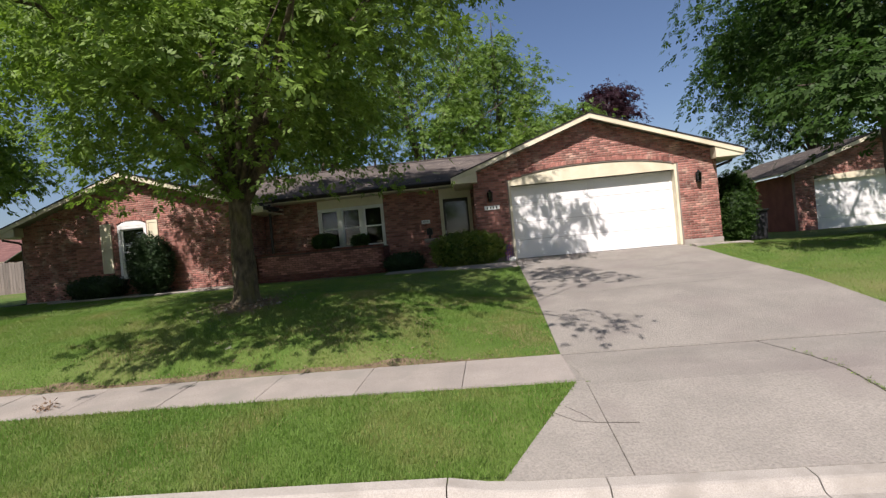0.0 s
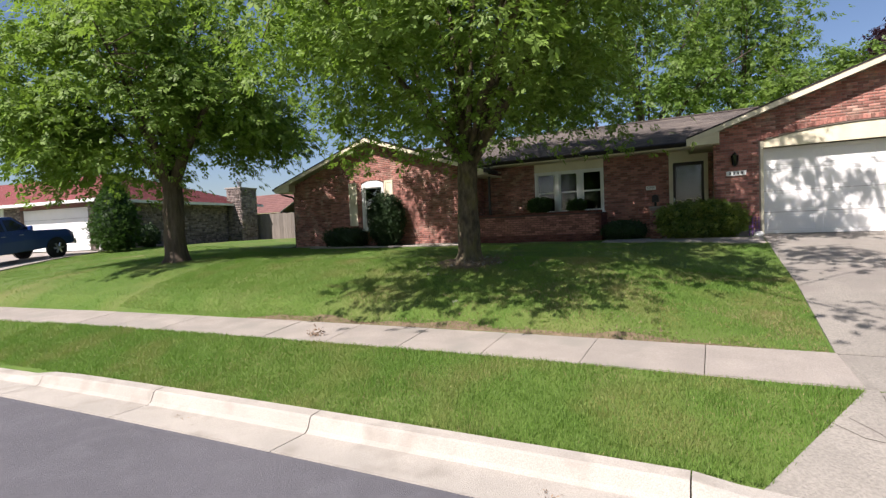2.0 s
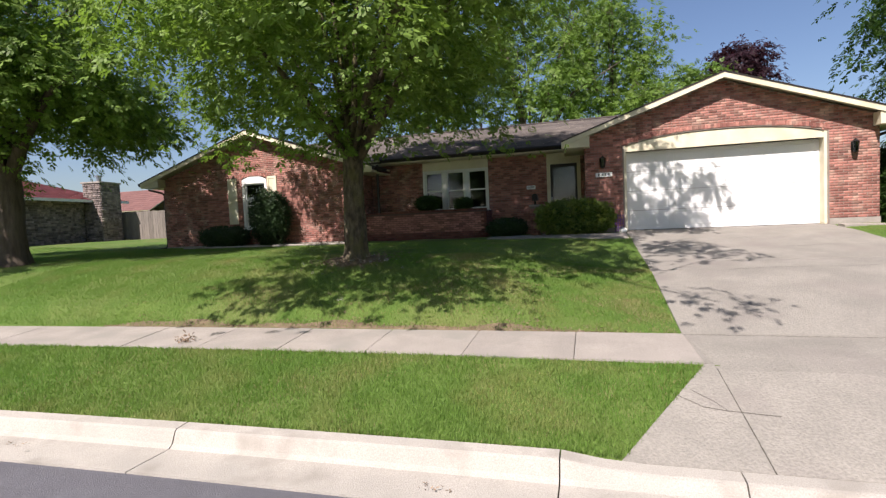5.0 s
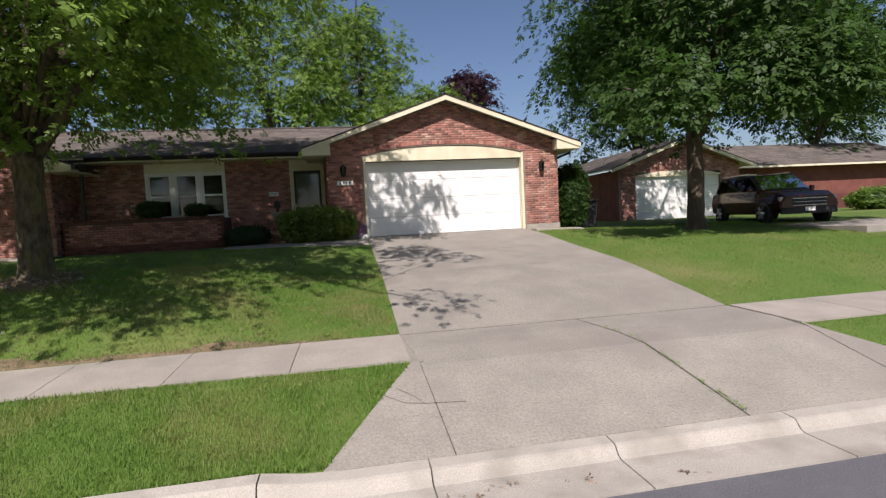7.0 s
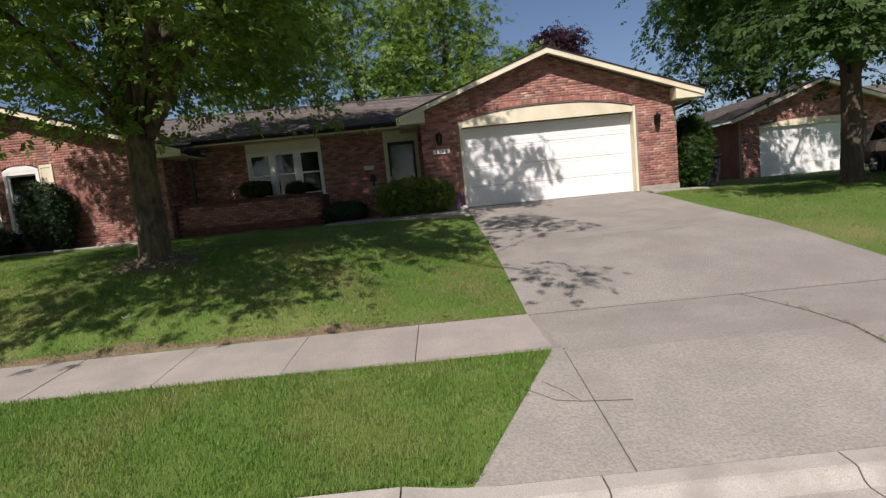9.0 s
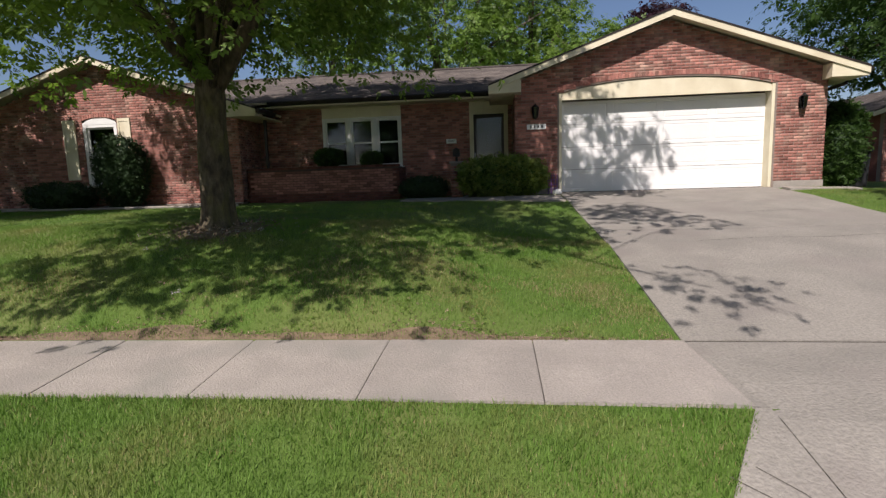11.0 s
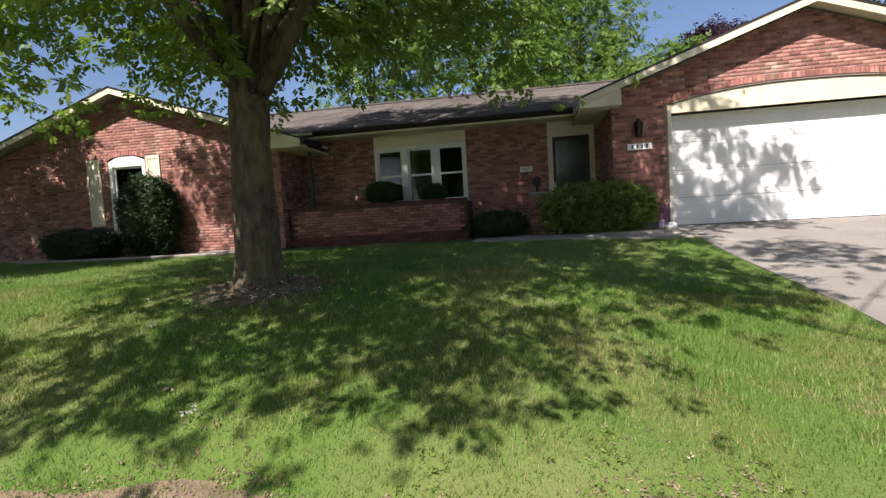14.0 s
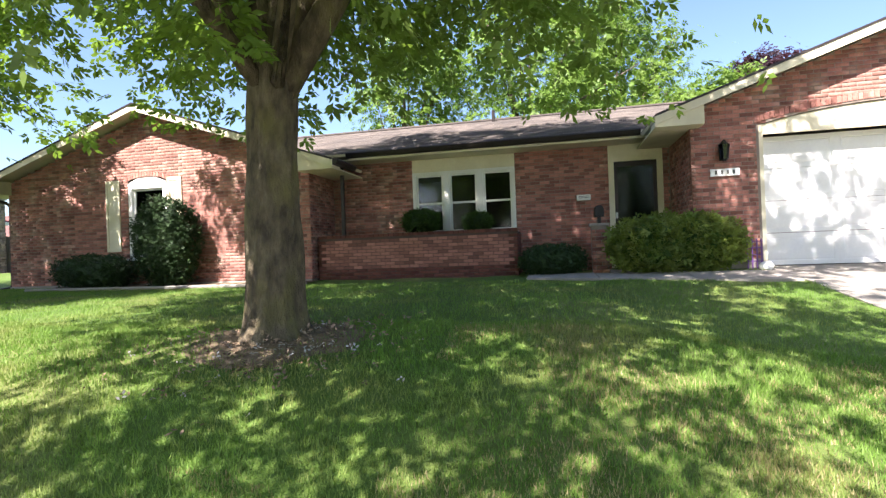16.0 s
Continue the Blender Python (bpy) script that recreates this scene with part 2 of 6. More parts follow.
# ---- ground ----
def street(x):
    """How far the street bends towards the camera's side at x."""
    return np.where(x < -1, -0.0028 * (x + 1) ** 2, 0.0) * (np.abs(x) < 60) - np.where(np.abs(x) >= 60, 9.7, 0.0) * (x < 0)


LAWN_Y = [-400, -24, -21.4, -20.9, -11.3, -11.12, -11.05, -9.66, -8.36, -8.2, -7.9, -7.2, -6.5, -5.6, -4, -1, 0, 6, 30, 400]
LAWN_Z = [-1.2, -1.2, -1.4, -1.8, -1.8, -1.8, -1.42, -1.064, -1.05, -0.97, -0.76, -0.54, -0.35, -0.2, -0.14, -0.11, -0.09, 0.05, 0.3, 0.5]
DRIVE_Y = [-400, -11.08, -9.6, -8.3, -5.6, -3, -1.5, 0, 400]
DRIVE_Z = [-1.46, -1.46, -1.058, -1.05, -0.60, -0.33, -0.13, 0.0, 0.0]
RIGHT_Z = [-1.2, -1.2, -1.4, -1.8, -1.8, -1.8, -1.42, -1.064, -1.05, -1.0, -0.93, -0.79, -0.66, -0.53, -0.38, -0.24, -0.2, -0.16, -0.1, 0.0]


def smooth_step(a, b, x):
    t = np.clip((x - a) / (b - a), 0, 1)
    return t * t * (3 - 2 * t)


def drive_height(y):
    return np.interp(y, DRIVE_Y, DRIVE_Z)


def ground_height(x, y):
    x, y = np.asarray(x, float), np.asarray(y, float)
    e = y - street(x) * np.clip(-y / 8, 0, 1)
    left, right, mid = np.interp(e, LAWN_Y, LAWN_Z), np.interp(e, LAWN_Y, RIGHT_Z), drive_height(e) - 0.02
    edge = (e > -11.02).astype(float)
    mid = mid * edge + left * (1 - edge)
    z = np.where(x < 2.5, left + (mid - left) * smooth_step(-3.6, -0.15, x), right + (mid - right) * (1 - smooth_step(5.2, 8.5, x)))
    far_left = np.interp(e, [-8.36, -8.2, -6, -3, 0, 6, 30, 400], [-1.05, -1.02, -0.57, -0.17, 0.1, 0.2, 0.3, 0.5])
    z = z + (far_left - z) * smooth_step(16.5, 22, -x) * (e > -8.36) * (x < 0)
    flare = 0.64 * np.clip(-e - 9.62, 0, 1.45)
    inside = (x > 0.2 - flare) & (x < 4.85 + flare) & (e > -11.1) & (e < 0.5)
    return z - inside * 0.12


def sheet(name, xs, ys, height, mat, parent=None):
    X, Y = np.meshgrid(xs, ys)
    V = np.stack([X, Y, height(X, Y)], -1).reshape(-1, 3)
    n, m = len(xs), len(ys)
    i = (np.arange(m - 1)[:, None] * n + np.arange(n - 1)[None]).ravel()
    return polys(name, V, np.stack([i, i + 1, i + n + 1, i + n], 1), mat, parent, smooth=True)


GX = np.concatenate([[-400, -150, -80, -60], np.arange(-45, -18, 1.5), np.arange(-18, 8, 0.2), np.arange(8, 20, 0.6), np.arange(20, 45, 2.5), [60, 150, 400]])
GY = np.concatenate([[-400, -120, -50, -30, -24, -22, -21.4, -20.9, -16, -14, -12.5], np.arange(-12.2, -11.0, 0.1), np.arange(-11.0, -8.0, 0.05), np.arange(-8.0, 1, 0.15), np.arange(1, 12, 0.8), np.arange(12, 40, 4), [60, 120, 400]])


def uneven_ground(x, y):
    z = ground_height(x, y)
    lumps = 0.012 * np.sin(3.1 * x + 1.7 * np.sin(2.3 * y)) * np.sin(2.7 * y + 0.9 * np.sin(1.9 * x))
    e = y - street(x) * np.clip(-y / 8, 0, 1)
    on_walk = ((e > -9.75) & (e < -8.2)).astype(float)
    return z + lumps * (1 - on_walk) - 0.045 * ((e > -9.57) & (e < -8.39))


tagged(sheet("ground", GX, GY, uneven_ground, LAWN), "rising front lawn of green grass with dry patches", "lawn", kind="structure")


def road_height(x, y):
    e = y - street(x)
    return -1.57 + 0.09 * (1 - ((e + 16.3) / 4.6) ** 2)


RX = np.concatenate([[-58, -50], np.arange(-45, 45, 1.0), [60, 120]])
road = sheet("road", RX, np.linspace(-20.8, -11.785, 24), lambda x, y: road_height(x, y + street(x)), ASPHALT)
for v in road.data.vertices:
    v.co.y += float(street(np.array(v.co.x)))
tagged(road, "smooth dark grey asphalt residential street", "road", kind="structure")


# ---- pavement, kerb and driveway ----
def slab(name, outline, top, thick, mat, parent, drop=0.004):
    """A concrete slab: outline in plan (convex, four corners), cut along its length so that it follows top(x, y)."""
    (ax, ay), (bx, by), (cx, cy), (dx, dy) = outline
    n = max(2, int(abs(dy - ay) / 0.5) + 1)
    bm = bmesh.new()
    rows = []
    for i in range(n + 1):
        t = i / n
        p, q = (ax + (dx - ax) * t, ay + (dy - ay) * t), (bx + (cx - bx) * t, by + (cy - by) * t)
        ends = i in (0, n)
        row = []
        for s, lift in ((0.0, -drop), (0.012, 0.0), (0.988, 0.0), (1.0, -drop)):
            x, y = p[0] + (q[0] - p[0]) * s, p[1] + (q[1] - p[1]) * s
            row.append(bm.verts.new((x, y, float(top(x, y)) + lift - (drop if ends else 0))))
        x0, x1 = row[0].co, row[-1].co
        row = [bm.verts.new((x0.x, x0.y, x0.z - thick))] + row + [bm.verts.new((x1.x, x1.y, x1.z - thick))]
        rows.append(row)
    for r, s in zip(rows, rows[1:]):
        for k in range(5):
            bm.faces.new((r[k], r[k + 1], s[k + 1], s[k]))
    bm.faces.new(rows[0][::-1])
    bm.faces.new(rows[-1])
    bmesh.ops.recalc_face_normals(bm, faces=bm.faces)
    return part(name, bm, mat, parent)


def walk_top(x, y):
    return -1.045 + 0.01 * (y + 9.0)


sidewalk = empty("pavement", label="pale concrete sidewalk of square slabs with dark joints", category="sidewalk", kind="structure")
edges = [0.06 - 1.285 * i for i in range(34)]
for a, b in zip(edges[1:], edges):
    ca, cb = float(street(np.array(a))), float(street(np.array(b)))
    sa, sb = max(0.0, (-a - 1.9) * 0.055), max(0.0, (-b - 1.9) * 0.055)
    tilt = random.uniform(-0.004, 0.004)
    slab("slab", [(a + sa + 0.004, -9.6 + ca), (b + sb - 0.004, -9.6 + cb), (b - 0.004, -8.36 + cb), (a + 0.004, -8.36 + ca)],
         lambda x, y: walk_top(x, y - float(street(np.array(x)))) + tilt, 0.12, CONCRETE, sidewalk)
for i in range(24):
    a = 5.02 + 1.285 * i
    slab("slab", [(a + 0.007, -9.6), (a + 1.278, -9.6), (a + 1.278, -8.36), (a + 0.007, -8.36)], walk_top, 0.12, CONCRETE, sidewalk)

driveway = empty("driveway", label="weathered concrete driveway rising to the garage", category="driveway", kind="structure")
for o in ([(0.06, -8.305), (5.0, -8.305), (4.97, -4.42), (0.03, -4.42)], [(0.03, -4.4), (4.97, -4.4), (4.9, -1.95), (0.0, -1.95)], [(0.0, -1.935), (4.9, -1.935), (4.86, 0.09), (-0.03, 0.09)],
          [(0.24, -11.07), (2.965, -11.07), (2.57, -8.36), (0.07, -8.36)], [(2.99, -11.07), (5.0, -11.07), (5.0, -8.36), (2.595, -8.36)],
          [(-0.84, -11.07), (0.23, -11.07), (0.143, -9.615), (0.05, -9.615)], [(0.052, -9.605), (0.142, -9.605), (0.066, -8.36), (0.058, -8.36)], [(5.015, -11.07), (5.95, -11.07), (5.03, -9.62), (5.015, -9.62)]):
    slab("slab", o, lambda x, y: drive_height(y), 0.14, DRIVE, driveway)
filler = bmesh.new()
for x0, x1, y0, y1 in ((0.0, 5.0, -8.37, -8.3), (0.05, 4.97, -4.43, -4.39), (0.02, 4.9, -1.955, -1.93), (2.56, 3.0, -11.05, -8.35), (0.1, 0.25, -11.05, -9.7)):
    for i in range(8):
        ya, yb = y0 + (y1 - y0) * i / 8, y0 + (y1 - y0) * (i + 1) / 8
        filler.faces.new([filler.verts.new((x, y, float(drive_height(y)) - 0.014)) for x, y in ((x0, ya), (x1, ya), (x1, yb), (x0, yb))])
part("joint_filler", filler, CRACK, driveway)
# the hairline cracks of the apron
crack = bmesh.new()
for pts in ([(-0.32, -10.15), (-0.1, -10.33), (0.09, -10.37), (0.48, -10.41)], [(-0.16, -10.08), (0.0, -10.24), (0.08, -10.36)], [(1.3, -5.3), (2.2, -5.15), (3.0, -5.2), (3.9, -5.05)], [(2.9, -3.1), (3.7, -3.0), (4.6, -3.05)]):
    for (xa, ya), (xb, yb) in zip(pts, pts[1:]):
        for i in range(4):
            xs, ys_ = [xa + (xb - xa) * k / 4 for k in (i, i + 1)], [ya + (yb - ya) * k / 4 for k in (i, i + 1)]
            crack.faces.new([crack.verts.new((x, y + o, float(drive_height(y + o)) + 0.004)) for x, y, o in ((xs[0], ys_[0], -0.004), (xs[1], ys_[1], -0.0035), (xs[1], ys_[1], 0.0035), (xs[0], ys_[0], 0.004))])
part("crack", crack, CRACK, driveway)

kerb = empty("kerb", label="pale concrete kerb with gutter pan and joints", category="kerb", kind="structure")
kx = [-40 + 2.55 * i for i in range(12)] + [-10.0, -7.48, -4.92, -1.3, 0.0, 1.55, 3.3, 5.9, 8.4, 10.9, 13.4, 16, 18.5, 21, 24, 27, 30]
for a, b in zip(kx, kx[1:]):
    n = 4
    bm = bmesh.new()
    rows = []
    for i in range(n + 1):
        x = a + 0.006 + (b - a - 0.012) * i / n
        low = 1 - 0.44 * float(smooth_step(-1.3, -0.8, x) * (1 - smooth_step(5.8, 6.4, x))) - 0.55 * float(1 - smooth_step(-10.2, -9.9, x))
        c = float(street(np.array(x)))
        prof = [(-11.06, -1.8), (-11.06, -1.55 + 0.14 * low), (-11.075, -1.545 + 0.145 * low), (-11.215, -1.55 + 0.142 * low), (-11.24, -1.552 + 0.128 * low), (-11.285, -1.555 + 0.025 * low), (-11.33, -1.562), (-11.8, -1.553), (-11.8, -1.8)]
        rows.append([bm.verts.new((x, y + c, z)) for y, z in prof])
    for r, s in zip(rows, rows[1:]):
        for k in range(len(r) - 1):
            bm.faces.new((r[k], s[k], s[k + 1], r[k + 1]))
    bm.faces.new(rows[0])
    bm.faces.new(rows[-1][::-1])
    bmesh.ops.recalc_face_normals(bm, faces=bm.faces)
    part("kerb_section", bm, KERB, kerb)


# ---- brickwork ----
BRICK_L, BRICK_H, JOINT = 0.2032, 0.0677, 0.0095
UNIT = bmesh.new()
box(UNIT, 0, BRICK_L - JOINT, -0.0045, 0.004, 0, BRICK_H - JOINT, 0.0015)
UNIT_MESH = bpy.data.meshes.new("brick")
UNIT.to_mesh(UNIT_MESH)
UNIT.free()
UNIT_MESH.materials.append(BRICK)


def lay_bricks(wall, spans, v0, v1, near=None, turn=False, mat=BRICK):
    """Bricks in running bond, proud of a wall that faces -y (turn: +x or -x is handled by the wall's own pose).
    spans(v): the stretches (u0, u1) of wall at height v. near: the stretch (u0, u1, v0, v1) whose whole bricks are parts of their own."""
    V, F, count = [], [], 0
    rows = int((v1 - v0) / BRICK_H)
    for r in range(rows):
        z0, z1 = v0 + r * BRICK_H, v0 + (r + 1) * BRICK_H - JOINT
        shift = 0.5 * BRICK_L * (r % 2)
        for u0, u1 in spans((z0 + z1) / 2):
            k = math.floor((u0 - shift) / BRICK_L)
            while k * BRICK_L + shift < u1:
                a, b = max(u0, k * BRICK_L + shift), min(u1, (k + 1) * BRICK_L + shift - JOINT)
                k += 1
                if b - a < 0.03:
                    continue
                if near and count < 300 and b - a > BRICK_L - JOINT - 1e-4 and near[0] < a < near[1] and near[2] < z0 < near[3]:
                    ob = new("brick", UNIT_MESH)
                    ob.parent = wall
                    ob.location = (a, random.uniform(-0.001, 0.001), z0)
                    count += 1
                    continue
                d = -0.0045 + random.uniform(-0.001, 0.001)
                i = len(V)
                V += [(a, 0, z0), (b, 0, z0), (b, 0, z1), (a, 0, z1), (a + 0.002, d, z0 + 0.002), (b - 0.002, d, z0 + 0.002), (b - 0.002, d, z1 - 0.002), (a + 0.002, d, z1 - 0.002)]
                F += [(i + 4, i + 5, i + 6, i + 7), (i, i + 1, i + 5, i + 4), (i + 1, i + 2, i + 6, i + 5), (i + 2, i + 3, i + 7, i + 6), (i + 3, i, i + 4, i + 7)]
    if V:
        tagged(polys("brickwork", V, F, mat, wall), kind="stuff")


def wall_plate(name, spans_rects, mat, parent, m, label=""):
    """A wall 0.2 m thick made of upright rectangles (u0, u1, v0, v1) in its own plane, facing its -y."""
    ob = blocks(name, [(a, b, 0.0, 0.2, c, d) for a, b, c, d in spans_rects], mat, parent, label)
    ob.matrix_basis = m
    return ob


def cut(intervals, a, b):
    out = []
    for u, v in intervals:
        if b <= u or a >= v:
            out.append((u, v))
        else:
            if a > u:
                out.append((u, a))
            if b < v:
                out.append((b, v))
    return out


# ---- the house ----
house = empty("brick_house", label="single-storey red brick ranch house with attached garage", category="house")
RIDGE_X, RIDGE_Z = 2.43, 4.02
PITCH = 0.352


def arch_height(x, x0, x1, low, rise):
    t = (2 * x - x0 - x1) / (x1 - x0)
    return low + rise * (1 - abs(t) ** 2.4)


# garage front: gable over an arched opening
G0, G1 = -1.08, 5.94


def garage_spans(v):
    top = (RIDGE_Z - 0.14 - v) / PITCH
    s = [(max(G0, RIDGE_X - top), min(G1, RIDGE_X + top))] if top > 0.05 else []
    if v < 2.66:
        if v < 2.36:
            s = cut(s, -0.07, 4.87)
        else:
            half = 2.47 * (max(0.0, 1 - (v - 2.36) / 0.30)) ** (1 / 2.4)
            if half > 0.02:
                s = cut(s, 2.40 - half, 2.40 + half)
    return s


wall = prism("garage_front_wall", [(G0, -0.3), (-0.03, -0.3), (-0.03, 2.36)] + [(x, arch_height(x, -0.03, 4.83, 2.36, 0.26)) for x in np.linspace(0.3, 4.5, 15)] + [(4.83, 2.36), (4.83, -0.3), (G1, -0.3), (G1, 2.66), (RIDGE_X, 3.9), (G0, 2.66)], "y", 0.0, 0.2, MORTAR, house, "red brick gable wall with arched garage opening")
lay_bricks(wall, garage_spans, 0.14, 3.9, (-1.08, -0.05, 0.1, 2.7))
for x0, x1 in ((G0 - 0.015, -0.07), (4.87, G1 + 0.015)):
    block("foundation", (x0, x1, -0.025, 0.0, -0.3, 0.135), CONCRETE, house, "bare concrete footing", 0.005)
# soldier course over the arch
bm = bmesh.new()
for k in range(66):
    t0, t1 = k / 66, (k + 0.86) / 66
    q = []
    for t in (t0, t1):
        x = -0.09 + 4.98 * t
        q.append((x, arch_height(x, -0.1, 4.9, 2.39, 0.265)))
    vs = []
    for yy in (-0.016, 0.0):
        for (x, z), h in ((q[0], 0), (q[1], 0), (q[1], 0.105), (q[0], 0.105)):
            vs.append(bm.verts.new((x, yy, z + h)))
    for f in ((0, 1, 2, 3), (0, 4, 5, 1), (1, 5, 6, 2), (2, 6, 7, 3), (3, 7, 4, 0)):
        bm.faces.new([vs[i] for i in f])
bmesh.ops.recalc_face_normals(bm, faces=bm.faces)
tagged(part("arch_course", bm, BRICK, house), kind="stuff")
# cream header board and jambs
prism("garage_header", [(-0.02, 2.2)] + [(x, arch_height(x, -0.05, 4.85, 2.34, 0.265)) for x in np.linspace(-0.02, 4.82, 17)] + [(4.82, 2.2)], "y", 0.03, 0.09, CREAM, house, "cream painted arched header board")
for x0, x1 in ((-0.06, 0.035), (4.765, 4.86)):
    block("garage_jamb", (x0, x1, 0.012, 0.345, 0.0, 2.36), CREAM, house, "cream painted door jamb")

garage_door = empty("garage_door", label="closed white sectional garage door")
garage_door.parent = house
for i in range(4):
    z0, z1 = 0.012 + 0.547 * i, 0.012 + 0.547 * (i + 1) - 0.008
    bm = bmesh.new()
    xs = [0.035 + 4.73 * k / 4 for k in range(5)]
    ring = [[bm.verts.new((x, y, z)) for x in xs] for y, z in ((0.295, z0), (0.295, z1), (0.335, z1), (0.335, z0))]
    fronts = []
    for r in range(4):
        for k in range(4):
            f = bm.faces.new((ring[r][k], ring[r][k + 1], ring[(r + 1) % 4][k + 1], ring[(r + 1) % 4][k]))
            if r == 0:
                fronts.append(f)
    for k in (0, 4):
        bm.faces.new([ring[r][k] for r in range(4)])
    bmesh.ops.recalc_face_normals(bm, faces=bm.faces)
    bmesh.ops.inset_individual(bm, faces=fronts, thickness=0.1, depth=0.0)
    bmesh.ops.inset_individual(bm, faces=fronts, thickness=0.02, depth=-0.006)
    bmesh.ops.inset_individual(bm, faces=fronts, thickness=0.03, depth=0.006)
    part("door_section", bm, WHITE, garage_door)
block("bottom_seal", (0.04, 4.76, 0.3, 0.33, 0.0, 0.0115), RUBBER, garage_door, "black rubber seal", 0.002)
block("garage_slab", (-0.9, 5.8, 0.1, 7.8, -0.25, -0.004), CONCRETE, house)

# side and inner walls
side = wall_plate("garage_side_wall", [(0, 7.9, -0.3, 2.62)], MORTAR, house, pose(5.94, 0.2, 0, 0, 0, 90))
porch_wall = wall_plate("porch_side_wall", [(-1.6, 0, -0.3, 2.62)], MORTAR, house, pose(-1.08, 0.0, 0, 0, 0, -90))
lay_bricks(porch_wall, lambda v: [(-1.6, -0.01)], -0.1, 2.6)

MID = 1.6
MW = (-6.45, -4.18, 0.83, 2.22)
MD = (-2.27, -1.22, -0.02, 2.26)
mid_rects = [(-8.35, MW[0], -0.3, 2.75), (MW[0], MW[1], -0.3, MW[2]), (MW[0], MW[1], 2.5, 2.75), (MW[1], MD[0], -0.3, 2.75), (MD[0], MD[1], 2.5, 2.75), (MD[1], -1.08, -0.3, 2.75)]
mid_wall = wall_plate("front_wall", mid_rects, MORTAR, house, pose(0, MID, 0))


def mid_spans(v):
    s = [(-8.35, -1.1)]
    if v > MW[2]:
        s = cut(s, MW[0], MW[1])
    return cut(s, MD[0], MD[1])


lay_bricks(mid_wall, mid_spans, -0.1, 2.6, (-4.2, -2.2, 0.5, 2.6))

LW = 0.39
WX0, WX1, WZ0, WZ1 = -12.83, -11.82, 0.55, 2.36
L0, L1 = -16.24, -8.35
LAX, LAZ = -12.28, 3.92
LP = 0.335


def left_spans(v):
    top = (LAZ - 0.14 - v) / LP
    s = [(max(L0, LAX - top), min(L1, LAX + top))] if top > 0.05 else []
    return cut(s, WX0, WX1) if WZ0 < v < WZ1 + 0.02 else s


left_wall = prism("gable_wall", [(L0, -0.4), (L1, -0.4), (L1, 2.5), (LAX, 3.8), (L0, 2.5)], "y", LW, LW + 0.2, MORTAR, house, "red brick gable wall of the bedroom wing")
cutter = left_wall.data
bm = bmesh.new()
for dims in ((L0, WX0, LW, LW + 0.2, -0.4, 2.45), (WX1, L1, LW, LW + 0.2, -0.4, 2.45), (WX0, WX1, LW, LW + 0.2, -0.4, WZ0), (WX0, WX1, LW, LW + 0.2, WZ1, 2.45)):
    box(bm, *dims)
tri = [(L0 + 0.02, 2.45), (L1 - 0.02, 2.45), (LAX, 3.78)]
lo, hi = [bm.verts.new((x, LW, z)) for x, z in tri], [bm.verts.new((x, LW + 0.2, z)) for x, z in tri]
bm.faces.new(lo)
bm.faces.new(hi[::-1])
for i in range(3):
    bm.faces.new((lo[i], hi[i], hi[(i + 1) % 3], lo[(i + 1) % 3]))
bmesh.ops.recalc_face_normals(bm, faces=bm.faces)
bm.to_mesh(cutter)
bm.free()
holder = new("gable_brick_face")
holder.parent = left_wall
holder.location = (0, LW, 0)
lay_bricks(holder, left_spans, -0.02, 3.8, (-14.5, -10.4, 0.5, 1.9))
for ob in [*holder.children]:
    ob.parent = left_wall
    ob.location.y += LW
bpy.data.objects.remove(holder)
block("foundation", (L0 - 0.01, L1, LW - 0.03, LW, -0.4, -0.025), CONCRETE, house, "bare concrete footing", 0.005)
wing_side = wall_plate("wing_side_wall", [(0.2, 1.21, -0.3, 2.5)], MORTAR, house, pose(L1, LW, 0, 0, 0, 90))
lay_bricks(wing_side, lambda v: [(0.0, 1.2)], -0.02, 2.5)
blocks("rear_wall", [(L0, L0 + 0.2, LW + 0.2, 8.2, -0.4, 2.45), (L0, 5.94, 8.2, 8.4, -0.4, 2.6)], BRICK_DARK, house)
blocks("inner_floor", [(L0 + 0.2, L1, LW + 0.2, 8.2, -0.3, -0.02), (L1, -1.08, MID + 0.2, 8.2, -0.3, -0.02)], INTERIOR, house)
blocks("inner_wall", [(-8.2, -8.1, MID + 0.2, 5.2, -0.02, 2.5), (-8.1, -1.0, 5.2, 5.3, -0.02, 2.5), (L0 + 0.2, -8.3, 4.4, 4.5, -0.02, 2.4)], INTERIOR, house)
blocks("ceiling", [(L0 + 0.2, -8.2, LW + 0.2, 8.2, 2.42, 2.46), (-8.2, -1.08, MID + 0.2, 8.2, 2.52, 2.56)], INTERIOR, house)


